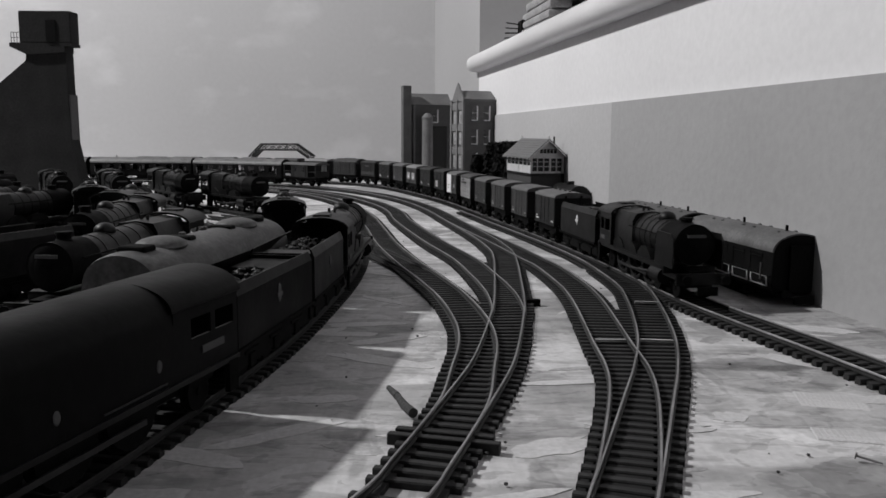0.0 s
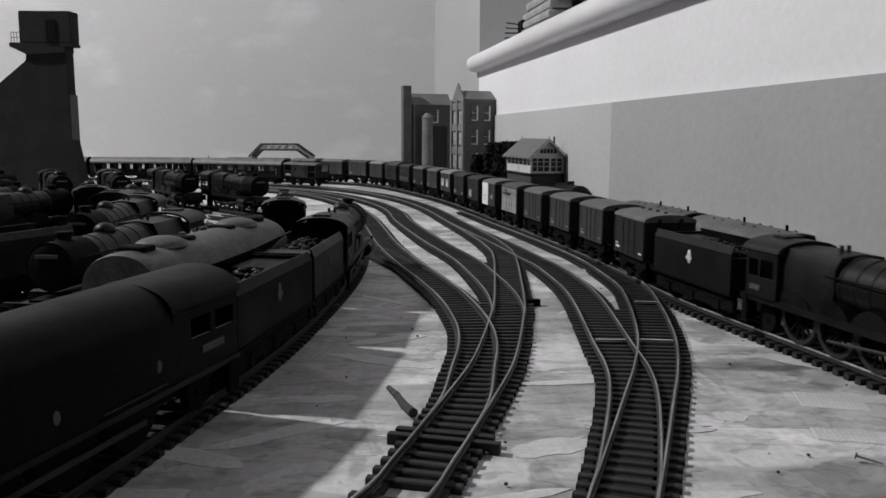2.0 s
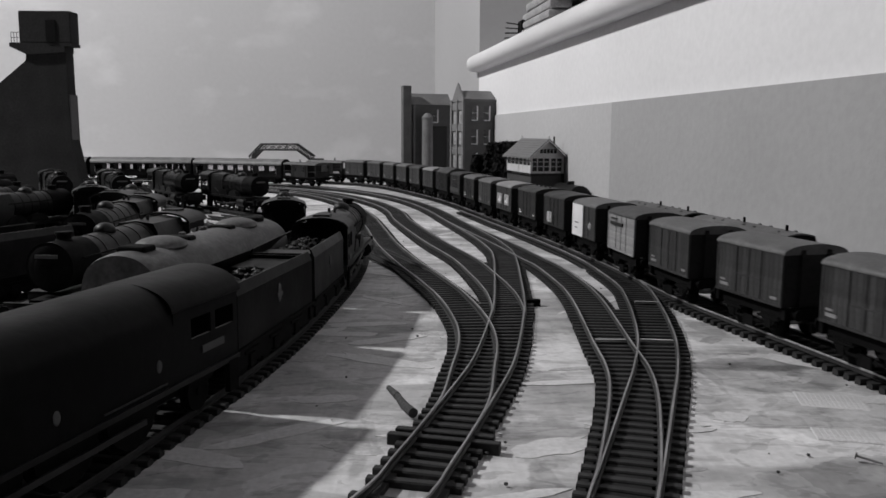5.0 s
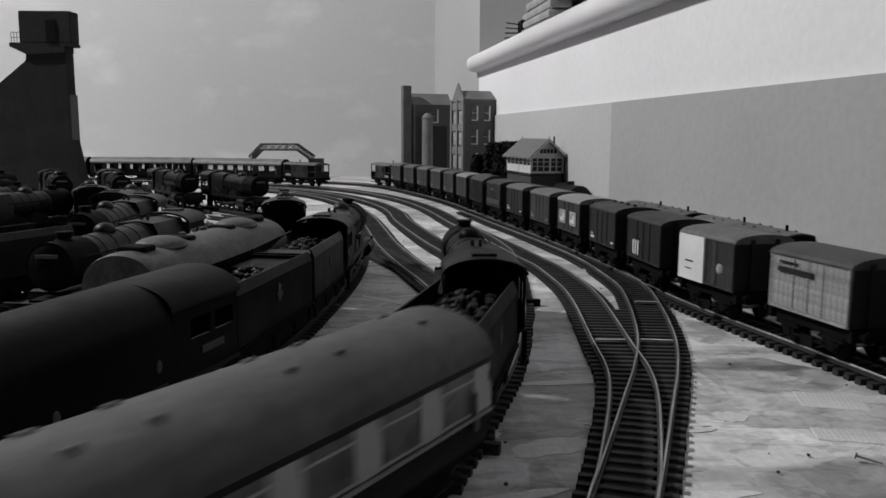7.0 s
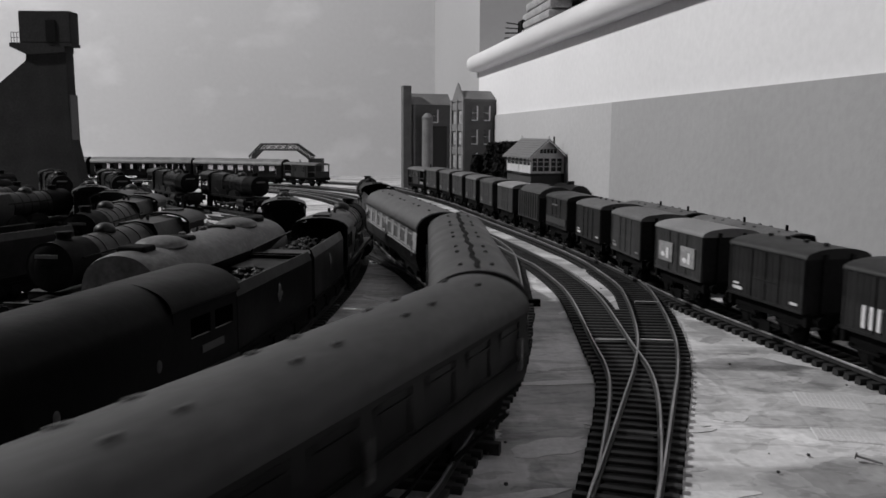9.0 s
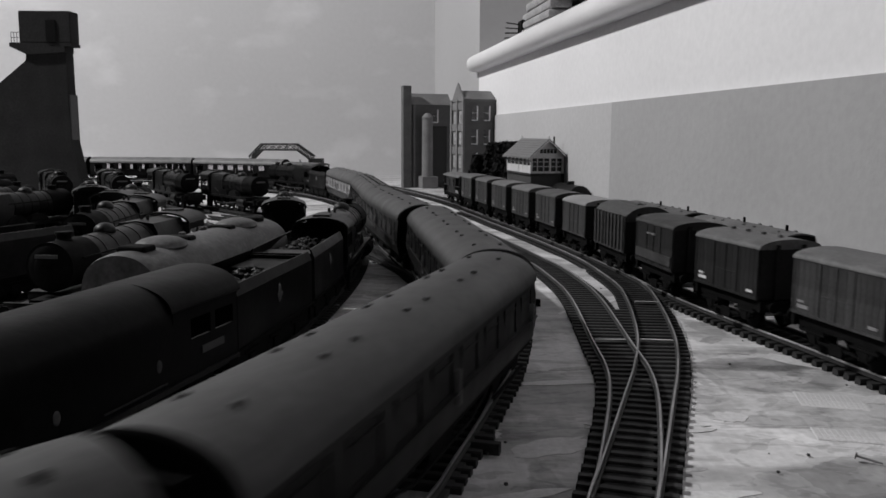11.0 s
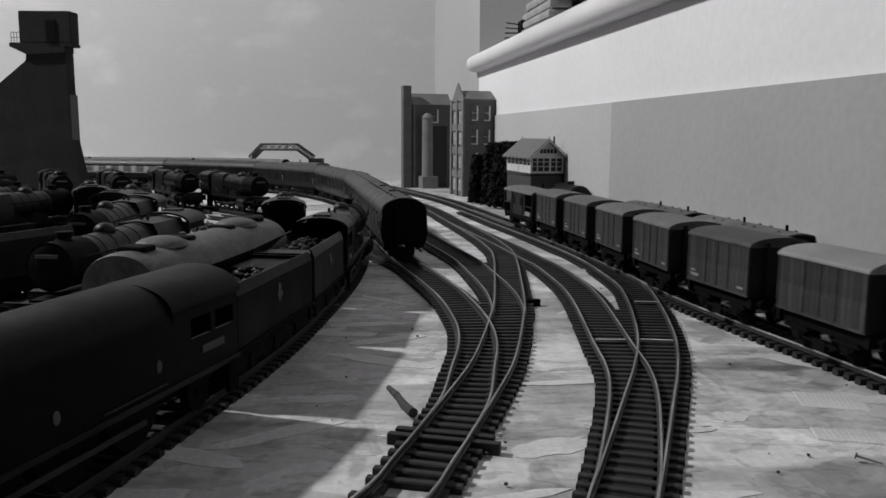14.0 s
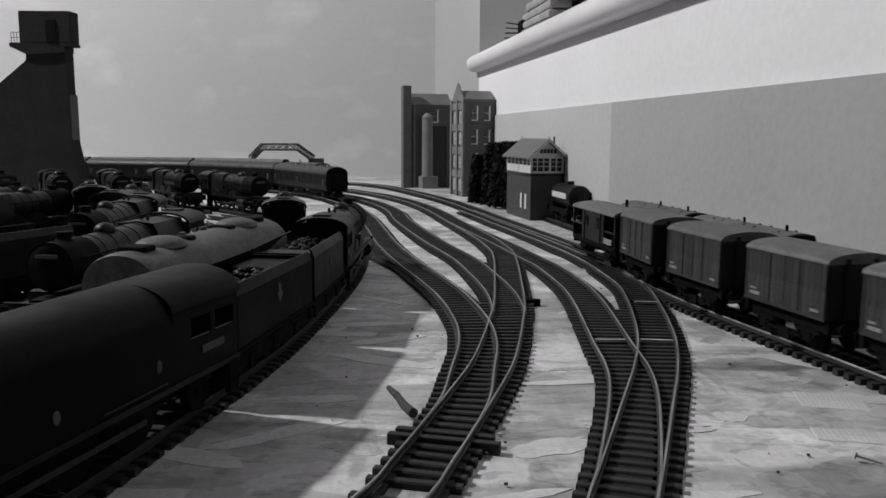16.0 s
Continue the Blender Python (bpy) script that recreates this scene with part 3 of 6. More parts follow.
track("shed siding track full of engines", SIDE_D, 0.1, end(SIDE_D), 0.0008, (), (), 0.0)
track("siding track close against the wall", WALL_ROAD, 0.0, end(WALL_ROAD), 0.0008, (), (), 0.0)


infill(INNER, 0.19, 0.62)
infill(CROSS, 0.24, 0.60)
infill(MAIN, 0.25, 0.62)
infill(BRANCH, 0.27, 0.80)
infill(LOOP, 0.46, 1.46)
infill(BRANCH, 0.81, 1.56)
infill(GOODS, 0.50, 1.70)
infill(MAIN, 0.63, 1.42)
infill(CROSS, 0.61, 1.04)
infill(INNER, 0.63, 0.89)
infill(YARD, 0.53, 0.70)
# no web here: the dark strip paints the shade under the parked engine
infill(SIDE_A, 0.02, 0.70)


# ---- rolling stock; each stands with its middle at the origin, +x forward, z = 0 on the rails ----
def wheel(parent, x, y, r, mat=None, w=0.0022):
    bm = bmesh.new()
    out = 1 if y > 0 else -1
    rod(bm, (0, -w / 2 * out, 0), (0, w / 2 * out, 0), r, 16)
    rod(bm, (0, -w / 2 * out - 0.0006 * out, 0), (0, -w / 2 * out, 0), r * 1.1, 16)
    rod(bm, (0, w / 2 * out, 0), (0, w / 2 * out + 0.0006 * out, 0), r * 0.25, 8)
    ob = part("wheel", bm, mat or UNDER, parent, smooth=True)
    ob.location = (x, y, r)
    return ob


def buffers(parent, x, z=0.0135):
    s = 1 if x > 0 else -1
    for y in (-0.0115, 0.0115):
        bm = bmesh.new()
        rod(bm, (x, y, z), (x + s * 0.003, y, z), 0.0014, 8)
        rod(bm, (x + s * 0.003, y, z), (x + s * 0.0055, y, z), 0.0009, 8)
        rod(bm, (x + s * 0.0055, y, z), (x + s * 0.0064, y, z), 0.0026, 10)
        part("buffer", bm, UNDER, parent, smooth=True)
    bm = bmesh.new()
    box(bm, min(x, x + s * 0.007), max(x, x + s * 0.007), -0.0012, 0.0012, 0.0075, 0.0088)
    box(bm, min(x + s * 0.006, x + s * 0.008), max(x + s * 0.006, x + s * 0.008), -0.006, 0.006, 0.006, 0.0105)
    part("coupling", bm, UNDER, parent)


def underframe(parent, length, wb, r=0.0062):
    bm = bmesh.new()
    L = length / 2
    for y in (-0.0125, 0.0125):
        box(bm, -L, L, y - 0.001, y + 0.001, 0.0105, 0.0155)
    for x in (-L, L):
        box(bm, x - 0.0012, x + 0.0012, -0.0155, 0.0155, 0.0105, 0.0158)
    part("underframe", bm, UNDER, parent)
    for x in (-wb / 2, wb / 2):
        for y in (-0.0136, 0.0136):
            bm = bmesh.new()
            prism_y(bm, ((x - 0.0065, 0.0105), (x + 0.0065, 0.0105), (x + 0.0022, 0.0045), (x - 0.0022, 0.0045)), y - 0.0007, y + 0.0007)
            box(bm, x - 0.0022, x + 0.0022, y - 0.0012, y + 0.0012, 0.0046, 0.0085)
            box(bm, x - 0.008, x + 0.008, y - 0.0014, y + 0.0014, 0.0088, 0.0098)
            part("axle_guard", bm, UNDER, parent)
        bm = bmesh.new()
        rod(bm, (x, -0.0125, r), (x, 0.0125, r), 0.001, 6)
        part("axle", bm, STEEL, parent)
        for y in (-GAUGE, GAUGE):
            wheel(parent, x, y, r)
    for y in (-0.0145, 0.0145):
        bm = bmesh.new()
        box(bm, -wb * 0.36, wb * 0.36, y - 0.0004, y + 0.0004, 0.0055, 0.0066)
        box(bm, -0.004, 0.004, y - 0.0008, y + 0.0008, 0.0025, 0.0075)
        part("brake_lever", bm, UNDER, parent)


PIECES = {}


def piece(name, size, place, mat, parent):
    """A small box-shaped piece; alike ones share their mesh."""
    key = (name, mat.name, *(round(a, 6) for a in size))
    if key not in PIECES:
        bm = bmesh.new()
        a, b, c = (k / 2 for k in size)
        box(bm, -a, a, -b, b, -c, c)
        PIECES[key] = mesh_of(name, bm, mat)
    ob = new(name, PIECES[key])
    ob.parent, ob.location = parent, place
    return ob


def van(label, body_mat, roof_mat, length=0.074, kind="plain", rise=0.0042, eave=0.0412, width=0.0325):
    v = thing("goods_van", label, "goods wagon", "goods train")
    L, w = length / 2, width / 2
    floor = 0.0162
    q = length / 0.068
    bm = bmesh.new()
    box(bm, -L, L, -w, w, floor, eave)
    body = part("body", bm, body_mat, v)
    # planked or panelled sides, with a pair of doors and corner straps
    for side in (-1, 1):
        y = side * w
        n, half, deep = (9, 0.0010, 0.0010) if kind == "ribbed" else (15, length / 30 - 0.00012, 0.00030)
        for k in range(n):
            piece("rib" if kind == "ribbed" else "plank", (2 * half, 2 * deep, eave - floor - 0.0006), (-L + length * (k + 0.5) / n, y, (eave + floor) / 2), body_mat, v)
        for x in (-L + 0.0008, -0.0125 * q, 0.0, 0.0125 * q, L - 0.0008):
            piece("side_post", (0.0010, 0.0014, eave - floor - 0.0008), (x, y, (eave + floor - 0.0008) / 2), body_mat, v)
        piece("bottom_rail", (length, 0.0014, 0.0012), (0, y, floor + 0.0006), body_mat, v)
        piece("door_bar", (0.025 * q, 0.0012, 0.0006), (0, y, floor + 0.0105), body_mat, v)
        if kind == "marks" or kind == "plain":
            for x0, x1, z0, z1 in ((-L * 0.86, -L * 0.60, floor + 0.003, floor + 0.0045), (-L * 0.86, -L * 0.70, floor + 0.0055, floor + 0.0065), (L * 0.68, L * 0.86, floor + 0.003, floor + 0.0042)):
                bm = bmesh.new()
                box(bm, x0, x1, y - 0.0006, y + 0.0006, z0, z1)
                part("number_panel", bm, MARK if kind == "marks" else MARK_DULL, v)
        if kind == "striped":
            for x in (-0.015, -0.0108, -0.0066):
                bm = bmesh.new()
                box(bm, x - 0.0009, x + 0.0009, y - 0.0012, y + 0.0012, floor + 0.003, floor + 0.012)
                part("stripe", bm, VAN_WHITE, v)
        if kind == "half_white":
            bm = bmesh.new()
            box(bm, -L - 0.0002, -0.001, y - 0.0012, y + 0.0012, floor, eave - 0.0004)
            part("white_panel", bm, VAN_WHITE, v, "white painted half of the van side")
            bm = bmesh.new()
            ball(bm, (0.013, y, floor + 0.010), 0.003, 0.0014, 0.003)
            part("marking", bm, VAN_GREY, v)
            piece("marking", (0.008, 0.0028, 0.0008), (-0.015, y, floor + 0.0104), VAN_DARK, v)
            piece("marking", (0.006, 0.0028, 0.0006), (-0.016, y, floor + 0.0063), VAN_DARK, v)
        if kind == "dash":
            bm = bmesh.new()
            box(bm, -0.020, 0.004, y - 0.0012, y + 0.0012, eave - 0.0078, eave - 0.0056)
            box(bm, -0.019, -0.007, y - 0.0012, y + 0.0012, eave - 0.0036, eave - 0.0028)
            part("marking", bm, VAN_DARK, v, "dark bar of lettering")
        if kind == "pictures":
            for x0, x1 in ((-0.022, -0.005), (0.005, 0.021)):
                bm = bmesh.new()
                box(bm, x0, x1, y - 0.0012, y + 0.0012, floor + 0.006, floor + 0.017)
                part("panel", bm, VAN_GREY, v, "pale advertising panel")
                bm = bmesh.new()
                ball(bm, ((x0 + x1) / 2 - 0.003, y, floor + 0.0095), 0.005, 0.0015, 0.0028)
                box(bm, x1 - 0.007, x1 - 0.004, y - 0.0015, y + 0.0015, floor + 0.008, floor + 0.014)
                part("motif", bm, VAN_WHITE, v)
        if kind == "band":
            bm = bmesh.new()
            box(bm, -L + 0.002, L - 0.002, y - 0.0012, y + 0.0012, floor + 0.003, floor + 0.0085)
            part("band", bm, VAN_BROWN, v, "paler band low on the side")
            for x in (-0.009, -0.002):
                bm = bmesh.new()
                box(bm, x, x + 0.0045, y - 0.0012, y + 0.0012, eave - 0.0065, eave - 0.0055)
                part("marking", bm, MARK_DULL, v)
    # ends with two stanchions and a lamp iron
    for s in (-1, 1):
        bm = bmesh.new()
        for y in (-0.007, 0.007):
            box(bm, s * L - 0.0012, s * L + 0.0012, y - 0.001, y + 0.001, floor, eave + rise * 0.4)
        part("end_stanchion", bm, SHADED_END, v)
    # roof
    over = 0.0008
    if kind == "ribbed":
        prof = [(-w, eave - 0.004)] + arc(0, eave - 0.004, w + 0.0006, rise + 0.006, 180, 0, 14)[1:-1] + [(w, eave - 0.004)]
    else:
        prof = [(-w - over, eave - 0.0006), (-w - over, eave)] + arc(0, eave, w + over, rise, 180, 0, 12)[1:-1] + [(w + over, eave), (w + over, eave - 0.0006)]
    bm = bmesh.new()
    prism(bm, prof, -L - 0.0006, L + 0.0006)
    roof = part("roof", bm, roof_mat, v, smooth=True)
    if kind == "ribbed":
        bm = bmesh.new()
        prism(bm, [(y * 0.35, z + 0.0009 if z > eave else z) for y, z in prof], -L * 0.5, L * 0.5)
        part("hatch", bm, roof_mat, v, smooth=True)
    if kind in ("vents", "marks"):
        for x in (-0.024 * q, -0.008 * q, 0.008 * q, 0.024 * q):
            for y in ((-0.006, 0.006) if kind == "vents" else (0.0,)):
                bm = bmesh.new()
                z = eave + rise * math.sqrt(1 - (y / w) ** 2)
                rod(bm, (x, y, z - 0.0005), (x, y, z + 0.0013), 0.0013, 8)
                part("roof_vent", bm, roof_mat, v)
    # ends closing the gable under the roof, their shade painted in as a dark tone
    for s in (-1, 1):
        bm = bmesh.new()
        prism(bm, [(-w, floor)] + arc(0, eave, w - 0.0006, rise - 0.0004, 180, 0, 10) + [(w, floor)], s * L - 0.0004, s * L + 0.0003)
        part("end_panel", bm, SHADED_END, v)
    underframe(v, length, length * 0.55)
    buffers(v, L)
    buffers(v, -L)
    return v


def brake_van(label, parked=False):
    v = thing("brake_van", label, "brake van", "" if parked else "goods train")
    L, w, floor, eave = 0.046, 0.0165, 0.0155, 0.0385
    bm = bmesh.new()
    box(bm, -L * 0.52, L * 0.52, -w, w, floor, eave)
    part("cabin", bm, VAN_DARK, v)
    bm = bmesh.new()
    box(bm, -L, L, -w, w, floor - 0.002, floor + 0.001)
    part("deck", bm, UNDER, v)
    for s in (-1, 1):
        bm = bmesh.new()
        for y in (-w + 0.0008, w - 0.0008):
            box(bm, s * L - 0.0008, s * L + 0.0008, y - 0.0008, y + 0.0008, floor, eave)
            box(bm, min(s * L * 0.52, s * L), max(s * L * 0.52, s * L), y - 0.0005, y + 0.0005, floor + 0.0100, floor + 0.0112)
        part("verandah_post", bm, VAN_DARK, v)
        bm = bmesh.new()
        box(bm, s * L - 0.0006, s * L + 0.0006, -w, w, floor, floor + 0.011)
        part("verandah_end", bm, VAN_DARK, v)
        bm = bmesh.new()
        for y in (-w, w):
            box(bm, s * 0.012 - 0.003, s * 0.012 + 0.003, y - 0.0007, y + 0.0007, eave - 0.012, eave - 0.004)
        part("window", bm, GLASS_DARK, v)
        bm = bmesh.new()
        box(bm, -L * 0.95, L * 0.95, s * w * 1.02 - 0.001, s * w * 1.02 + 0.001, 0.0060, 0.0072)
        part("footboard", bm, UNDER, v)
        for x in (-0.018, 0.018):
            bm = bmesh.new()
            box(bm, x - 0.0006, x + 0.0006, s * w - 0.0008, s * w + 0.0008, floor, eave)
            part("framing", bm, VAN_DARK, v)
        bm = bmesh.new()
        box(bm, L * 0.56, L * 0.9, s * w - 0.0004, s * w + 0.0004, floor + 0.002, floor + 0.006)
        part("number_panel", bm, MARK_DULL, v)
    bm = bmesh.new()
    prism(bm, [(-w - 0.001, eave - 0.0004)] + arc(0, eave, w + 0.001, 0.0042, 180, 0, 12) + [(w + 0.001, eave - 0.0004)], -L - 0.001, L + 0.001)
    part("roof", bm, ROOF_GREY, v, smooth=True)
    bm = bmesh.new()
    rod(bm, (0.01, 0.006, eave + 0.003), (0.01, 0.006, eave + 0.009), 0.0012, 8)
    part("stove_pipe", bm, UNDER, v)
    underframe(v, 2 * L, 0.054)
    buffers(v, L)
    buffers(v, -L)
    return v


COACH_W, COACH_EAVE, COACH_TOP = 0.0178, 0.0365, 0.0470


def bogie(parent, x):
    b = thing("bogie", "", "")
    b.parent = parent
    b.location = (x, 0, 0)
    for y in (-0.0128, 0.0128):
        bm = bmesh.new()
        prism_y(bm, ((-0.020, 0.0085), (-0.016, 0.0105), (0.016, 0.0105), (0.020, 0.0085), (0.019, 0.0055), (0.013, 0.0045), (0.008, 0.0072), (-0.008, 0.0072), (-0.013, 0.0045), (-0.019, 0.0055)), y - 0.0012, y + 0.0012)
        part("side_frame", bm, UNDER, b)
        bm = bmesh.new()
        box(bm, -0.022, 0.022, y * 1.18 - 0.0006, y * 1.18 + 0.0006, 0.0035, 0.0045)
        part("footboard", bm, UNDER, b)
    bm = bmesh.new()
    box(bm, -0.004, 0.004, -0.012, 0.012, 0.0075, 0.0115)
    part("bolster", bm, UNDER, b)
    for dx in (-0.0155, 0.0155):
        for y in (-GAUGE, GAUGE):
            wheel(b, dx, y, 0.0062)
    return b


def coach(label, length=0.203, pale=False, roof_mat=None, group="", bogies=True, lined=False, clear=False, dotted=False, strip=False):
    """A bogie coach: a shell with curved sides, window openings with their own frames and panes, ribbed roof, gangways and bogies."""
    c = thing("coach", label, "railway coach", group)
    L, w, floor = length / 2, COACH_W, 0.0125
    waist, top = 0.0225, 0.0340
    inner = w - 0.0014

    def side_y(z):
        k = (z - waist) / (COACH_EAVE - waist)
        return w - 0.0010 * max(0, k) ** 1.6 - 0.0016 * max(0, (waist - z) / (waist - floor)) ** 2
    nwin = 8 if length > 0.15 else 5
    cell = (length - 0.012) / nwin
    for s in (-1, 1):
        # lower side, upper band and the posts between the openings
        lower = [(s * side_y(z), z) for z in (floor, floor + 0.004, waist - 0.003, waist)] + [(s * inner, waist), (s * inner, floor)]
        bm = bmesh.new()
        prism(bm, lower, -L, L)
        part("lower_side", bm, COACH_DARK, c, smooth=True)
        upper = [(s * side_y(z), z) for z in (top, COACH_EAVE)] + [(s * inner, COACH_EAVE), (s * inner, top)]
        bm = bmesh.new()
        prism(bm, upper, -L, L)
        part("cantrail", bm, COACH_DARK, c, smooth=True)
        xs = -L
        for k in range(nwin + 1):
            x_end = L if k == nwin else -L + 0.006 + cell * k + cell * 0.22
            bm = bmesh.new()
            prism(bm, [(s * side_y(z), z) for z in (waist, 0.028, top)] + [(s * inner, top), (s * inner, waist)], xs, x_end)
            part("window_post", bm, COACH_PALE if pale else COACH_DARK, c)
            if k < nwin:
                x0, x1 = x_end, -L + 0.006 + cell * (k + 1) - cell * 0.12
                bm = bmesh.new()
                yy = s * (w - 0.0012 if clear else w - 0.0006)
                box(bm, x0, x1, min(yy, yy - s * 0.0005), max(yy, yy - s * 0.0005), waist, top)
                pane = part("window_pane", bm, CLEAR if clear else GLASS_GREY if pale else GLASS_COACH, c)
                pane.visible_shadow = not clear
                bm = bmesh.new()
                yo = s * (w - 0.0008)
                for a, b, z0, z1 in ((x0, x0 + 0.0006, waist, top), (x1 - 0.0006, x1, waist, top), (x0, x1, waist, waist + 0.0006), (x0, x1, top - 0.0026, top - 0.0020)):
                    box(bm, a, b, yo - 0.0006, yo + 0.0006, z0, z1)
                part("window_frame", bm, COACH_PALE if pale else COACH_DARK, c)
                xs = x1
        # door seams, handles and a waist moulding
        bm = bmesh.new()
        box(bm, -L, L, s * (w + 0.0003) - 0.0004, s * (w + 0.0003) + 0.0004, waist - 0.0012, waist - 0.0004)
        part("waist_moulding", bm, MARK_DULL if pale else COACH_DARK, c)
        for x in (-L + 0.010, 0.0, L - 0.010):
            bm = bmesh.new()
            box(bm, x, x + 0.0008, s * w - 0.0012, s * w + 0.0009, waist - 0.004, waist + 0.006)
            part("door_handle", bm, STEEL, c)
    # ends
    prof = [(-side_y(z), z) for z in (floor, 0.018, waist, 0.03, COACH_EAVE)]
    head = arc(0, COACH_EAVE, side_y(COACH_EAVE) - 0.0004, COACH_TOP - COACH_EAVE - 0.0008, 180, 0, 14)[1:-1]
    endp = prof + head + [(-y, z) for y, z in prof[::-1]]
    for s in (-1, 1):
        bm = bmesh.new()
        prism(bm, endp, s * L - 0.0010, s * L + 0.0004)
        part("end_wall", bm, UNDER, c)
        bm = bmesh.new()
        x0, x1 = sorted((s * L, s * (L + 0.0032)))
        for y in (-0.0062, 0.0062):
            box(bm, x0, x1, y - 0.0012, y + 0.0012, floor, 0.0385)
        box(bm, x0, x1, -0.0074, 0.0074, 0.0375, 0.0400)
        box(bm, x0, x1 - 0.0012 * (s > 0), -0.0050, 0.0050, floor, 0.0375)
        part("gangway", bm, UNDER, c)
    # floor and interior partition so that panes are not looked through to the far side
    bm = bmesh.new()
    box(bm, -L + 0.002, L - 0.002, -w + 0.003, w - 0.003, floor, floor + 0.002)
    if not clear:
        box(bm, -L + 0.002, L - 0.002, -0.0006, 0.0006, floor, COACH_EAVE)
    part("interior", bm, UNDER, c)
    # roof
    bm = bmesh.new()
    rp = [(-w + 0.0002, COACH_EAVE - 0.0006)] + [(y, z) for y, z in arc(0, COACH_EAVE, w - 0.0002, COACH_TOP - COACH_EAVE, 180, 0, 20)] + [(w - 0.0002, COACH_EAVE - 0.0006)]
    prism(bm, rp, -L - 0.0006, L + 0.0006)
    part("roof", bm, roof_mat or COACH_ROOF, c, smooth=True)
    n_vent = 2 * nwin if dotted else nwin
    for k in range(n_vent):
        x = -L + 0.008 + (length - 0.016) * (k + 0.5 + (0.18 if k % 2 else -0.18)) / n_vent
        for yy in (-0.0058, 0.0058):
            bm = bmesh.new()
            z = COACH_EAVE + (COACH_TOP - COACH_EAVE) * math.sqrt(1 - (yy / w) ** 2)
            soft_box(bm, x - 0.0012, x + 0.0012, yy - 0.0008, yy + 0.0008, z - 0.0006, z + 0.0007, 0.0003)
            part("roof_vent", bm, UNDER if dotted else roof_mat or COACH_ROOF, c)
    for x in (-L * 0.3, L * 0.35) if dotted else ():
        bm = bmesh.new()
        soft_box(bm, x - 0.0045, x + 0.0045, -0.0026, 0.0026, COACH_TOP - 0.0006, COACH_TOP + 0.0008, 0.0004)
        part("water_tank_lid", bm, UNDER, c)
    if strip:
        bm = bmesh.new()
        prev = None
        for k in range(29):
            x, y = -L + 0.004 + (length - 0.008) * k / 28, 0.0006 * math.sin(k * 2.1) + 0.0004 * math.sin(k * 5.3)
            row = [bm.verts.new((x, y + u, COACH_TOP + v)) for u, v in ((-0.0009, -0.0004), (-0.0009, 0.0003), (0.0009, 0.0003), (0.0009, -0.0004))]
            if prev:
                for a in range(4):
                    bm.faces.new((prev[a], prev[(a + 1) % 4], row[(a + 1) % 4], row[a]))
            prev = row
        part("roof_seam", bm, UNDER, c, "dark uneven seam along the roof")
    # underframe: solebars, trusses, battery boxes
    bm = bmesh.new()
    for y in (-0.0145, 0.0145):
        box(bm, -L, L, y - 0.0008, y + 0.0008, 0.0100, 0.0128)
        rod(bm, (-0.05, y, 0.0105), (-0.025, y, 0.0050), 0.0006, 5)
        rod(bm, (-0.025, y, 0.0050), (0.025, y, 0.0050), 0.0006, 5)
        rod(bm, (0.025, y, 0.0050), (0.05, y, 0.0105), 0.0006, 5)
    box(bm, -L, L, -0.0155, 0.0155, 0.0112, 0.0126)
    part("solebar", bm, UNDER, c)
    for y in (-0.0115, 0.0115):
        bm = bmesh.new()
        soft_box(bm, -0.012, 0.010, y - 0.0025, y + 0.0025, 0.0045, 0.0105, 0.0005)
        part("battery_box", bm, UNDER, c)
    if lined:
        for s in (-1, 1):
            for k in range(5):
                bm = bmesh.new()
                x0, x1 = -L + 0.004 + k * (length - 0.006) / 5, -L + (k + 1) * (length - 0.006) / 5
                y = s * (w - 0.0002)
                for a, b, z0, z1 in ((x0, x1, 0.0150, 0.0155), (x0, x1, 0.0208, 0.0213), (x0, x0 + 0.0006, 0.0150, 0.0213), (x1 - 0.0006, x1, 0.0150, 0.0213)):
                    box(bm, a, b, y - 0.0005, y + 0.0005, z0, z1)
                part("lining_panel", bm, MARK, c, "thin pale lining")
        for x in (-L * 0.75, L * 0.1):
            bm = bmesh.new()
            rod(bm, (x, 0, COACH_TOP - 0.001), (x, 0, COACH_TOP + 0.0035), 0.0009, 8)
            part("lamp_top", bm, UNDER, c)
    if bogies:
        for x in (-L + 0.034, L - 0.034):
            bogie(c, x)
    buffers(c, L, 0.0118)
    buffers(c, -L, 0.0118)
    return c


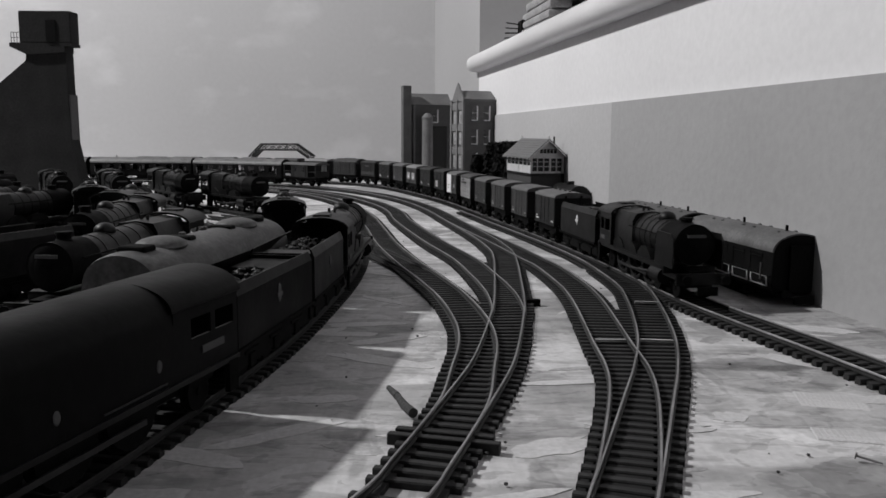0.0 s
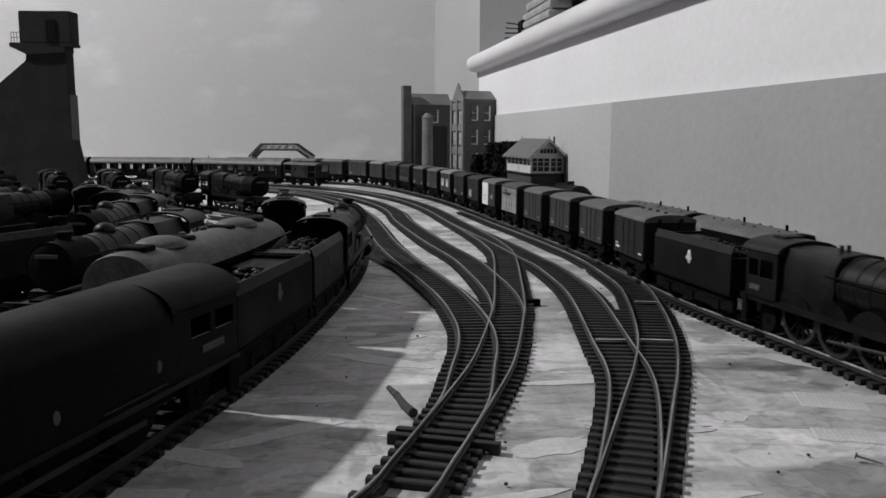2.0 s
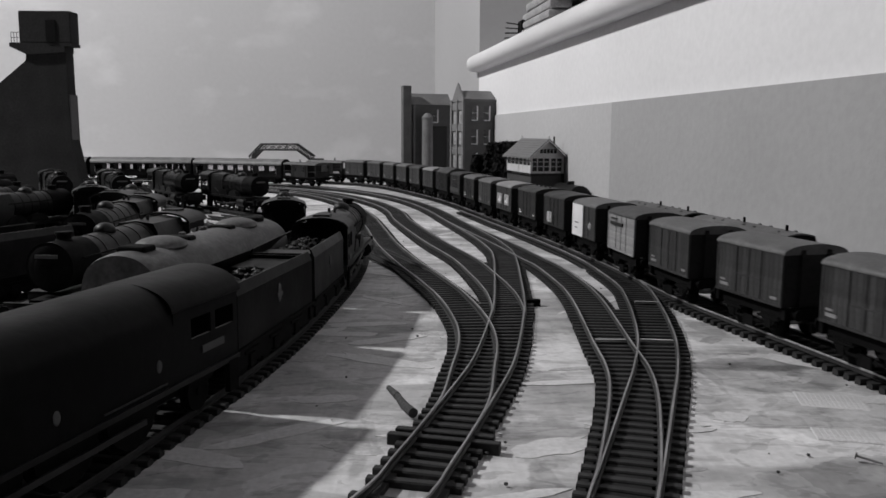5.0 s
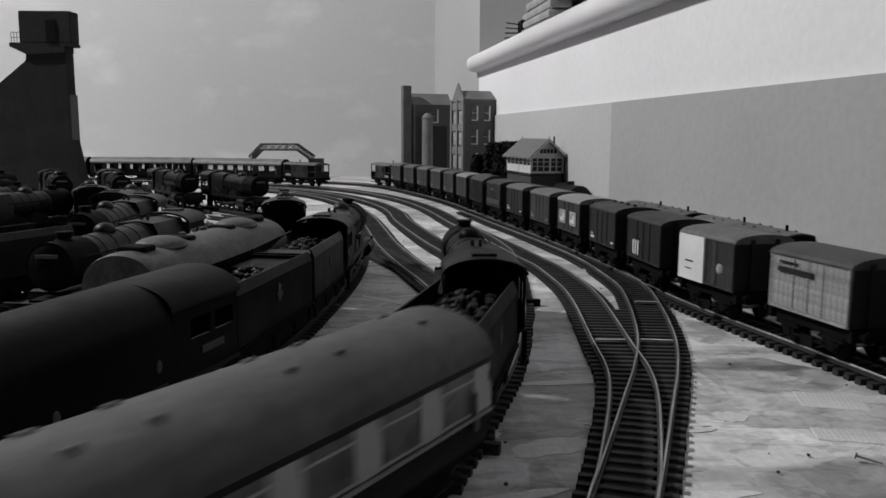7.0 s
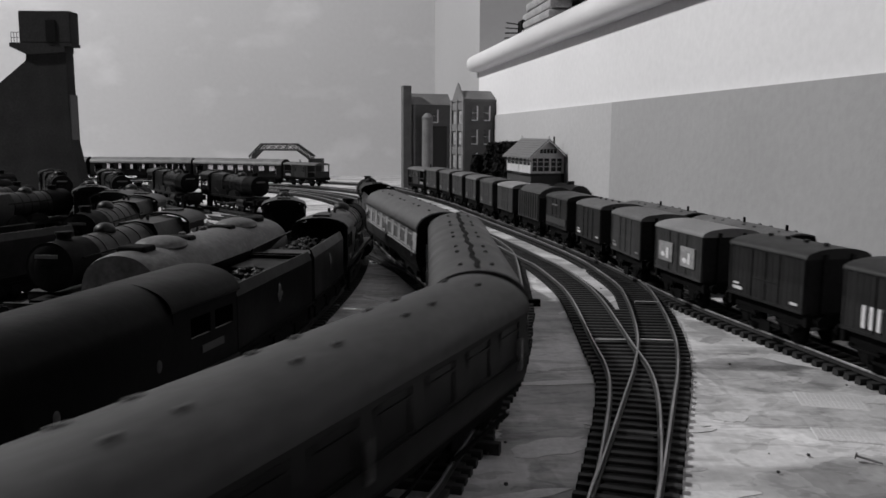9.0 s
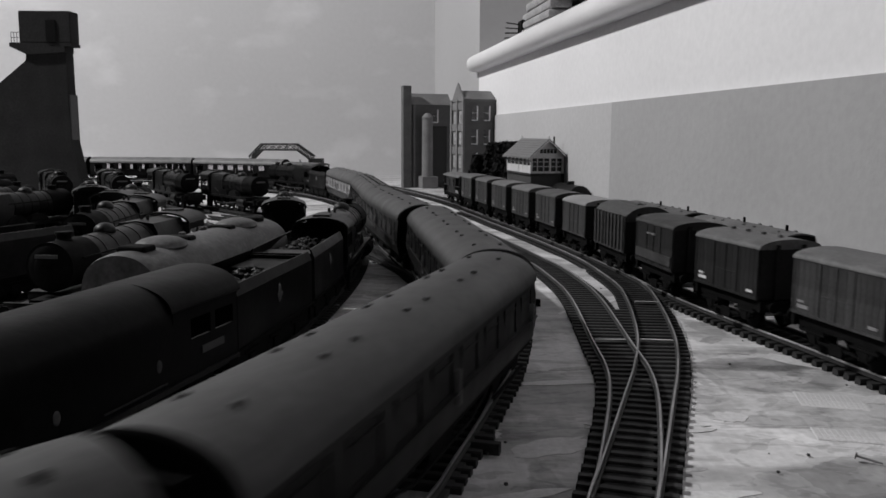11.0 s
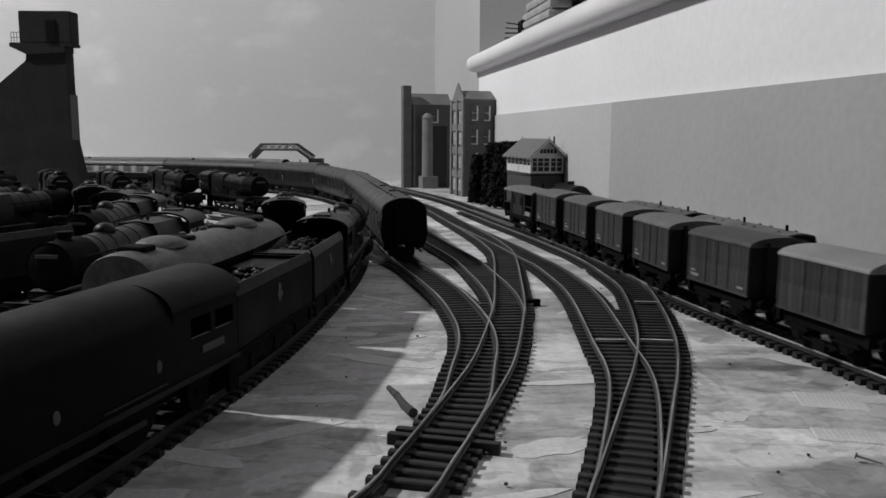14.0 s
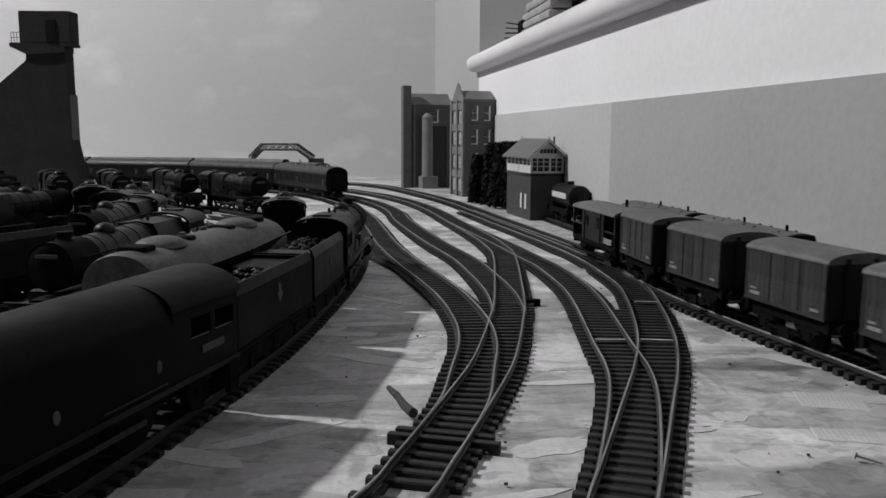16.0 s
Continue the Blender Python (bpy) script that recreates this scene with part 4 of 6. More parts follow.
def tender(label, length=0.086, mat=None, group="", emblem=True):
    t = thing("tender", label, "tender", group)
    mat = mat or BLACK
    L, w = length / 2, 0.0160
    z0, z1 = 0.0150, 0.0390
    bm = bmesh.new()
    for s in (-1, 1):
        prism(bm, [(s * w, z0), (s * w, z1 - 0.004), (s * (w - 0.0016), z1), (s * (w - 0.0024), z1), (s * (w - 0.0010), z1 - 0.0045), (s * (w - 0.0010), z0)], -L, L)
    box(bm, L - 0.001, L, -w + 0.001, w - 0.001, z0, z1 - 0.006)
    box(bm, -L, -L + 0.001, -w + 0.001, w - 0.001, z0, z1 - 0.002)
    part("tank", bm, mat, t)
    bm = bmesh.new()
    box(bm, -L + 0.001, L - 0.001, -w + 0.0012, w - 0.0012, z0, z1 - 0.012)
    soft_box(bm, -L + 0.001, -L * 0.35, -w + 0.0026, w - 0.0026, z1 - 0.014, z1 - 0.0035, 0.001)
    part("inner_deck", bm, mat, t)
    bm = bmesh.new()
    rnd = random.Random(5)
    for _ in range(120):
        x, y = rnd.uniform(-L * 0.35, L * 0.9), rnd.uniform(-w * 0.8, w * 0.8)
        z = z1 - 0.010 + 0.007 * (1 - (y / w) ** 2) * (0.6 + 0.4 * rnd.random())
        ball(bm, (x, y, z), rnd.uniform(.0012, .0024), rnd.uniform(.0012, .0024), rnd.uniform(.001, .002), 5, 3)
    part("coal", bm, COAL, t)
    bm = bmesh.new()
    box(bm, -L - 0.001, L + 0.001, -w - 0.0008, w + 0.0008, 0.0138, z0)
    part("running_plate", bm, UNDER, t)
    for s in (-1, 1):
        bm = bmesh.new()
        box(bm, -L, L, s * 0.0130 - 0.0007, s * 0.0130 + 0.0007, 0.0050, 0.0138)
        for x in (-0.027, 0, 0.027):
            box(bm, x - 0.003, x + 0.003, s * 0.0136 - 0.001, s * 0.0136 + 0.001, 0.0042, 0.0095)
            box(bm, x - 0.007, x + 0.007, s * 0.0136 - 0.0008, s * 0.0136 + 0.0008, 0.0100, 0.0112)
        part("side_frame", bm, UNDER, t)
        for x in (-0.027, 0, 0.027):
            wheel(t, x, s * GAUGE, 0.0082)
        if emblem:
            bm = bmesh.new()
            ball(bm, (0, s * w, (z0 + z1) / 2 + 0.001), 0.0022, 0.0006, 0.0040, 10, 6)
            box(bm, -0.0030, 0.0030, s * w - 0.0005, s * w + 0.0005, (z0 + z1) / 2 - 0.0004, (z0 + z1) / 2 + 0.0012)
            part("emblem", bm, MARK if group == "goods train" else CREST, t, "small pale crest")
    buffers(t, -L)
    return t


def steam_engine(label, length=0.172, boiler_r=0.0112, mat=None, group="", deflectors=False, wheel_r=0.0122, chimney_h=0.0040, tank=False):
    """A steam engine: frames, running plate, boiler with bands, smokebox, chimney, dome, firebox, open-backed cab, cylinders, wheels and rods."""
    e = thing("steam_locomotive", label, "locomotive", group)
    mat = mat or BLACK
    L, w = length / 2, 0.0160
    foot = 0.0170
    zc = 0.0312
    boiler_r *= 1.12
    front, fb, cab0 = L - 0.012, -L + 0.062, -L + 0.026
    q = min(1.0, length / 0.166)
    bm = bmesh.new()
    box(bm, -L, L - 0.004, -0.0062, 0.0062, 0.0075, foot)
    part("frames", bm, UNDER, e)
    bm = bmesh.new()
    box(bm, -L, L - 0.018, -w, w, foot, foot + 0.0010)
    box(bm, L - 0.018, L, -w, w, foot - 0.004, foot - 0.003)
    box(bm, L - 0.0195, L - 0.018, -w, w, foot - 0.004, foot + 0.001)
    box(bm, -L, L - 0.018, -w, -w + 0.0006, foot - 0.0016, foot)
    box(bm, -L, L - 0.018, w - 0.0006, w, foot - 0.0016, foot)
    part("running_plate", bm, mat, e)
    bm = bmesh.new()
    rod(bm, (fb, 0, zc), (front - 0.026, 0, zc), boiler_r * 1.02, 28, boiler_r * 0.92)
    part("boiler", bm, mat, e, smooth=True)
    bm = bmesh.new()
    for k in range(5):
        x = fb + (front - 0.026 - fb) * (k + 0.4) / 5
        r = boiler_r * (1.03 - 0.10 * (k + 0.4) / 5)
        rod(bm, (x - 0.0004, 0, zc), (x + 0.0004, 0, zc), r + 0.0002, 28)
    part("boiler_band", bm, mat, e, smooth=True)
    bm = bmesh.new()
    rod(bm, (front - 0.026, 0, zc), (front, 0, zc), boiler_r * 0.97, 28)
    rod(bm, (front, 0, zc), (front + 0.0016, 0, zc), boiler_r * 0.9, 28, boiler_r * 0.62)
    part("smokebox", bm, UNDER, e, smooth=True)
    bm = bmesh.new()
    rod(bm, (front + 0.0014, 0, zc), (front + 0.0022, 0, zc), boiler_r * 0.6, 24, boiler_r * 0.5)
    rod(bm, (front + 0.002, 0, zc), (front + 0.004, 0, zc), 0.0008, 8)
    box(bm, front + 0.0022, front + 0.0028, -0.004, 0.004, zc - 0.0005, zc + 0.0005)
    part("smokebox_door", bm, UNDER, e, smooth=True)
    bm = bmesh.new()
    box(bm, front + 0.0020, front + 0.0028, -0.0055, 0.0055, zc + 0.0045, zc + 0.0062)
    part("number_plate", bm, CREST, e)
    # belpaire firebox
    bm = bmesh.new()
    r = boiler_r * 1.06
    prism(bm, [(-r, foot), (-r, zc + r * 0.55), (-r * 0.8, zc + r * 0.92), (0, zc + r * 1.02), (r * 0.8, zc + r * 0.92), (r, zc + r * 0.55), (r, foot)], cab0, fb + 0.001)
    part("firebox", bm, mat, e, smooth=True)
    # chimney, dome, safety valves, whistle
    xc = front - 0.013
    top = zc + boiler_r * 0.95
    bm = bmesh.new()
    rod(bm, (xc, 0, top - 0.0025), (xc, 0, top + 0.0006), 0.0052, 16, 0.0036)
    rod(bm, (xc, 0, top + 0.0006), (xc, 0, top + chimney_h - 0.0012), 0.0034, 16, 0.0036)
    rod(bm, (xc, 0, top + chimney_h - 0.0012), (xc, 0, top + chimney_h), 0.0043, 16, 0.0040)
    part("chimney", bm, UNDER, e, smooth=True)
    bm = bmesh.new()
    ball(bm, ((fb + front) / 2 - 0.008, 0, top), 0.0062, 0.0056, 0.0044, 16, 8)
    part("dome", bm, mat, e, smooth=True)
    for y in (-0.0018, 0.0018):
        bm = bmesh.new()
        rod(bm, (fb - 0.010, y, zc + boiler_r), (fb - 0.010, y, zc + boiler_r + 0.0035), 0.0009, 8)
        part("safety_valve", bm, DULL_STEEL, e)
    # cab: two sides with window openings, front, roof
    zr = 0.0405
    for s in (-1, 1):
        bm = bmesh.new()
        y0, y1 = sorted((s * w, s * (w - 0.0009)))
        box(bm, -L + 0.004, cab0 + 0.002, y0, y1, foot, foot + 0.0105)
        box(bm, -L + 0.004, cab0 + 0.002, y0, y1, zr - 0.0045, zr)
        for x0, x1 in ((-L + 0.004, -L + 0.006), (-L + 0.0135, -L + 0.0150), (cab0 - 0.001, cab0 + 0.002)):
            box(bm, x0, x1, y0, y1, foot + 0.0105, zr - 0.0045)
        part("cab_side", bm, mat, e)
        bm = bmesh.new()
        box(bm, -L + 0.008, -L + 0.016, s * w - 0.0005, s * w + 0.0005, foot + 0.004, foot + 0.0065)
        part("number_bar", bm, CREST, e)
    bm = bmesh.new()
    box(bm, cab0, cab0 + 0.002, -w + 0.001, w - 0.001, foot, zr)
    part("cab_front", bm, mat, e)
    bm = bmesh.new()
    outer = arc(0, zr - 0.0005, w + 0.0008, 0.0062, 180, 0, 16)
    inner = arc(0, zr - 0.0012, w - 0.0004, 0.0058, 0, 180, 16)
    prism(bm, outer + inner, -L + 0.001, cab0 + 0.003)
    part("cab_roof", bm, mat, e, smooth=True)
    bm = bmesh.new()
    soft_box(bm, -L + 0.008, -L + 0.018, -0.005, 0.005, zr + 0.0046, zr + 0.0066, 0.0005)
    part("roof_ventilator", bm, mat, e)
    # cylinders, wheels, splashers, rods
    for s in (-1, 1):
        y = s * 0.0138
        bm = bmesh.new()
        rod(bm, (L - 0.043 * q, y, 0.0115), (L - 0.024 * q, y, 0.0115), 0.0048, 14)
        box(bm, L - 0.042 * q, L - 0.025 * q, min(y, y * 0.7), max(y, y * 0.7), 0.0115, foot)
        part("cylinder", bm, mat, e, smooth=True)
        xs = [-L + 0.044 * q + k * 0.0285 * q for k in range(3)]
        for x in xs:
            drv = thing("driving_wheel", "", "")
            drv.parent = e
            drv.location = (x, s * GAUGE, wheel_r)
            bm = bmesh.new()
            n = 24
            rings = [[bm.verts.new((rr * math.cos(k * math.tau / n), yy, rr * math.sin(k * math.tau / n))) for k in range(n)]
                     for yy, rr in ((-0.0012, wheel_r * 0.84), (-0.0012, wheel_r), (0.0012, wheel_r), (0.0012, wheel_r * 0.84))]
            for a, b in zip(rings, rings[1:] + rings[:1]):
                for k in range(n):
                    bm.faces.new((a[k], a[(k + 1) % n], b[(k + 1) % n], b[k]))
            part("tyre", bm, DULL_STEEL, drv)
            bm = bmesh.new()
            for k in range(12):
                a = k * math.tau / 12
                rod(bm, (0, 0, 0), (wheel_r * 0.86 * math.cos(a), 0, wheel_r * 0.86 * math.sin(a)), 0.0006, 4)
            rod(bm, (0, -0.0013, 0), (0, 0.0013, 0), 0.0022, 10)
            part("spokes", bm, UNDER, drv)
            bm = bmesh.new()
            prism_y(bm, [(x + (wheel_r + 0.001) * math.cos(radians(a)), max(foot, wheel_r + (wheel_r + 0.001) * math.sin(radians(a)))) for a in range(10, 171, 16)], s * 0.0105 - 0.0035, s * 0.0105 + 0.0035)
            part("splasher", bm, mat, e, smooth=True)
        bm = bmesh.new()
        box(bm, xs[0] - 0.002, xs[2] + 0.002, s * 0.0122 - 0.0005, s * 0.0122 + 0.0005, wheel_r - 0.0055, wheel_r - 0.0038)
        part("coupling_rod", bm, DULL_STEEL, e)
        bm = bmesh.new()
        rod(bm, (xs[1], s * 0.0132, wheel_r - 0.0046), (L - 0.042 * q, s * 0.0132, 0.0115), 0.0008, 6)
        rod(bm, (xs[1] + 0.01, s * 0.0142, wheel_r + 0.004), (L - 0.042 * q, s * 0.0138, 0.0165), 0.0006, 6)
        part("connecting_rod", bm, DULL_STEEL, e)
        for x in (L - 0.014, L - 0.042):
            wheel(e, x, s * GAUGE, 0.0064)
        wheel(e, -L + 0.014, s * GAUGE, 0.0068)
        bm = bmesh.new()
        rod(bm, (fb - 0.004, s * (boiler_r + 0.0012), zc + 0.004), (front - 0.006, s * (boiler_r + 0.0012), zc + 0.004), 0.0004, 6)
        part("handrail", bm, UNDER, e)
        if deflectors:
            bm = bmesh.new()
            prism_y(bm, ((front - 0.022, foot + 0.001), (front + 0.005, foot + 0.001), (front + 0.005, foot + 0.017), (front + 0.001, foot + 0.021), (front - 0.020, foot + 0.021)), s * 0.0150 - 0.0004, s * 0.0150 + 0.0004)
            part("smoke_deflector", bm, mat, e)
        if tank:
            bm = bmesh.new()
            soft_box(bm, cab0 - 0.001, front - 0.034, min(s * w, s * 0.009), max(s * w, s * 0.009), foot + 0.001, foot + 0.017, 0.0012)
            part("side_tank", bm, mat, e)
        bm = bmesh.new()
        box(bm, -L + 0.003, -L + 0.007, s * w - 0.0008, s * w + 0.0008, 0.005, foot)
        box(bm, -L + 0.001, -L + 0.009, s * w - 0.0018, s * w + 0.0018, 0.0042, 0.0050)
        part("cab_step", bm, UNDER, e)
    bm = bmesh.new()
    box(bm, L - 0.0008, L + 0.0008, -0.0158, 0.0158, 0.0098, 0.0165)
    part("buffer_beam", bm, mat, e)
    for y in (-0.0115, 0.0115):
        bm = bmesh.new()
        rod(bm, (L + 0.0008, y, 0.0135), (L + 0.0055, y, 0.0135), 0.0012, 8)
        rod(bm, (L + 0.0055, y, 0.0135), (L + 0.0064, y, 0.0135), 0.0027, 12)
        part("buffer", bm, UNDER, e, smooth=True)
    bm = bmesh.new()
    box(bm, L, L + 0.008, -0.006, 0.006, 0.005, 0.0062)
    box(bm, L + 0.007, L + 0.008, -0.006, 0.006, 0.005, 0.010)
    part("coupling", bm, UNDER, e)
    return e


def streamlined_engine(label, length=0.175):
    """An express engine in a smooth casing: slab sides, a rounded top, a flush cab, valances, wheels and rods below."""
    e = thing("streamlined_locomotive", label, "locomotive")
    L, w = length / 2, 0.0165
    shell = [(-w, 0.0165), (-w, 0.0345), (-w * 0.97, 0.0385)] + arc(0, 0.0385, w * 0.95, 0.0092, 172, 8, 14) + [(w * 0.97, 0.0385), (w, 0.0345), (w, 0.0165)]
    bm = bmesh.new()
    rows = []
    for x, k, dz in ((-L + 0.040, 1, 0), (L - 0.03, 1, 0), (L - 0.012, 0.9, -0.001), (L - 0.003, 0.7, -0.004)):
        rows.append([bm.verts.new((x, y * k, z + (dz if z > 0.02 else 0))) for y, z in shell])
    for a, b in zip(rows, rows[1:]):
        for k in range(len(a)):
            bm.faces.new((a[k], a[(k + 1) % len(a)], b[(k + 1) % len(a)], b[k]))
    bm.faces.new(rows[0][::-1])
    bm.faces.new(rows[-1])
    part("casing", bm, DARK, e, smooth=True)
    for s in (-1, 1):
        yc = s * (w - 0.0005)
        piece("cab_side", (0.040, 0.001, 0.0120), (-L + 0.020, yc, 0.0225), DARK, e)
        piece("cab_cornice", (0.040, 0.001, 0.0055), (-L + 0.020, yc, 0.03775), DARK, e)
        for x, wide in ((-L + 0.0015, 0.003), (-L + 0.0165, 0.003), (-L + 0.035, 0.010)):
            piece("cab_pillar", (wide, 0.001, 0.0065), (x, yc, 0.03175), DARK, e)
        bm = bmesh.new()
        box(bm, -L + 0.010, -L + 0.024, s * w - 0.0004, s * w + 0.0004, 0.0225, 0.0250)
        part("number_bar", bm, CREST, e)
        for x, z in ((-L + 0.048, 0.0245), (-L + 0.092, 0.0235)):
            bm = bmesh.new()
            ball(bm, (x, s * w, z), 0.0014, 0.0005, 0.0020, 10, 6)
            part("crest", bm, CREST, e)
        bm = bmesh.new()
        box(bm, -L, L - 0.01, s * w - 0.0008, s * w + 0.0008, 0.0150, 0.0168)
        part("valance", bm, BLACK, e)
        bm = bmesh.new()
        rod(bm, (-L + 0.045, s * (w + 0.0006), 0.0185), (-L + 0.075, s * (w + 0.0006), 0.0185), 0.0003, 6)
        part("handrail", bm, DULL_STEEL, e)
        for k in range(3):
            wheel(e, -L + 0.052 + k * 0.0285, s * GAUGE, 0.0128)
        for x in (-L + 0.016, L - 0.014, L - 0.042):
            wheel(e, x, s * GAUGE, 0.0066)
        bm = bmesh.new()
        box(bm, -L + 0.050, -L + 0.111, s * 0.0125 - 0.0005, s * 0.0125 + 0.0005, 0.0070, 0.0088)
        part("coupling_rod", bm, DULL_STEEL, e)
        bm = bmesh.new()
        rod(bm, (L - 0.048, s * 0.0138, 0.0110), (L - 0.026, s * 0.0138, 0.0110), 0.0048, 14)
        part("cylinder", bm, BLACK, e, smooth=True)
        bm = bmesh.new()
        box(bm, -L + 0.002, -L + 0.008, s * w - 0.0010, s * w + 0.0010, 0.0045, 0.0155)
        part("cab_step", bm, UNDER, e)
    bm = bmesh.new()
    outer = arc(0, 0.0392, w + 0.0004, 0.0085, 180, 0, 16)
    inner = arc(0, 0.0384, w - 0.0008, 0.0081, 0, 180, 16)
    prism(bm, outer + inner, -L - 0.002, -L + 0.041)
    part("cab_roof", bm, DARK, e, smooth=True)
    bm = bmesh.new()
    box(bm, -L, L - 0.006, -0.0062, 0.0062, 0.0070, 0.0165)
    box(bm, -L, L - 0.012, -w + 0.002, w - 0.002, 0.0145, 0.0165)
    part("frames", bm, UNDER, e)
    buffers(e, L)
    return e


def railcar(label, length=0.185):
    """A rounded-nosed diesel railcar."""
    c = thing("railcar", label, "railcar")
    L, w = length / 2, 0.0178
    secs = []
    for x, k in ((-L, 0.90), (-L + 0.002, 0.95), (-L + 0.006, 0.985), (-L + 0.014, 1.0), (L - 0.022, 1.0), (L - 0.006, 0.985), (L - 0.002, 0.95), (L, 0.90)):
        secs.append((x, k))
    bm = bmesh.new()
    rows = []
    for x, k in secs:
        ring = [(-w * k, 0.0105), (-w * k, 0.030), (-w * k * 0.985, 0.0345)] + [(y * k, 0.0345 + (z - 0.0345) * (0.35 + 0.65 * k if k < 1 else 1)) for y, z in arc(0, 0.0345, w * 0.98, 0.0130, 172, 8, 14)] + [(w * k * 0.985, 0.0345), (w * k, 0.030), (w * k, 0.0105)]
        rows.append([bm.verts.new((x, y, z)) for y, z in ring])
    for a, b in zip(rows, rows[1:]):
        for k in range(len(a)):
            bm.faces.new((a[k], a[(k + 1) % len(a)], b[(k + 1) % len(a)], b[k]))
    bm.faces.new(rows[0][::-1])
    bm.faces.new(rows[-1])
    part("body", bm, RAILCAR, c, "pale grey shell and roof", smooth=True)
    for s in (-1, 1):
        bm = bmesh.new()
        box(bm, -L + 0.02, L - 0.02, s * w - 0.0004, s * w + 0.0004, 0.011, 0.0215)
        part("lower_panel", bm, DARK, c)
        for k in range(9):
            x = -L + 0.026 + k * (length - 0.058) / 8
            bm = bmesh.new()
            box(bm, x - 0.0062, x + 0.0062, s * (w - 0.0001) - 0.0006, s * (w - 0.0001) + 0.0006, 0.0228, 0.0325)
            part("window_pane", bm, GLASS_DARK, c)
        for y in (-0.0085, 0.0, 0.0085):
            bm = bmesh.new()
            box(bm, s * (L - 0.0012) - 0.0016, s * (L - 0.0012) + 0.0016, y - 0.0036, y + 0.0036, 0.0235, 0.0325)
            part("cab_window", bm, GLASS_DARK, c)
        # dark panel that puts the front's shade into the lower nose
        bm = bmesh.new()
        soft_box(bm, s * (L - 0.001) - 0.0024, s * (L - 0.001) + 0.0024, -0.0125, 0.0125, 0.0115, 0.0225, 0.001)
        part("nose_panel", bm, DARK, c, "dark panel painting the shade on the lower nose")
        # pale bead standing in for the highlight on the nose edge
        bm = bmesh.new()
        prism_y(bm, [(s * (L - 0.0005) + 0.0011 * math.cos(radians(a)), 0.0222 + 0.0011 * math.sin(radians(a))) for a in range(0, 360, 45)], -0.0150, 0.0150)
        part("nose_bead", bm, MARK_DULL, c, "pale bead painting the highlight along the nose edge", smooth=True)
        for x, half in ((0.0140, 0.0050), (0.0520, 0.0036)):
            bm = bmesh.new()
            soft_box(bm, s * (L - x) - half, s * (L - x) + half, -0.0062, 0.0062, 0.0445, 0.0490 if half > 0.004 else 0.0484, 0.0012)
            part("roof_fan", bm, UNDER, c)
        bm = bmesh.new()
        ball(bm, (s * (L - 0.034), 0, 0.0462), 0.0135, 0.0105, 0.0042, 18, 8)
        part("roof_dome", bm, RAILCAR, c, smooth=True)
    for y in (-0.009, 0.009):
        bm = bmesh.new()
        rod(bm, (-L + 0.06, y, 0.0449), (L - 0.06, y, 0.0449), 0.0006, 6)
        part("roof_pipe", bm, RAILCAR, c)
    for x in (-0.03, -0.012, 0.010, 0.032):
        bm = bmesh.new()
        rod(bm, (x, 0.004, 0.0462), (x, 0.004, 0.0486), 0.0016, 10)
        part("roof_vent", bm, RAILCAR, c)
    bm = bmesh.new()
    box(bm, -L + 0.01, L - 0.01, -0.015, 0.015, 0.0085, 0.0112)
    part("solebar", bm, UNDER, c)
    for x in (-L + 0.032, L - 0.032):
        bogie(c, x)
    buffers(c, L, 0.0118)
    buffers(c, -L, 0.0118)
    return c


def tank_wagon(label):
    v = thing("tank_wagon", label, "tank wagon")
    bm = bmesh.new()
    rod(bm, (-0.034, 0, 0.0285), (0.034, 0, 0.0285), 0.0128, 24)
    rod(bm, (0.034, 0, 0.0285), (0.0365, 0, 0.0285), 0.0122, 24, 0.008)
    rod(bm, (-0.0365, 0, 0.0285), (-0.034, 0, 0.0285), 0.008, 24, 0.0122)
    part("barrel", bm, BLACK, v, smooth=True)
    bm = bmesh.new()
    rod(bm, (0, 0, 0.040), (0, 0, 0.0445), 0.0042, 14)
    part("filler", bm, BLACK, v, smooth=True)
    for s in (-1, 1):
        bm = bmesh.new()
        box(bm, -0.026, 0.026, s * 0.0128 - 0.0005, s * 0.0128 + 0.0005, 0.0265, 0.0325)
        part("name_board", bm, CREAM, v, "pale lettering board")
    bm = bmesh.new()
    for x in (-0.028, 0.028):
        box(bm, x - 0.002, x + 0.002, -0.012, 0.012, 0.0150, 0.0200)
    part("saddle", bm, UNDER, v)
    underframe(v, 0.074, 0.042)
    buffers(v, 0.037)
    buffers(v, -0.037)
    return v


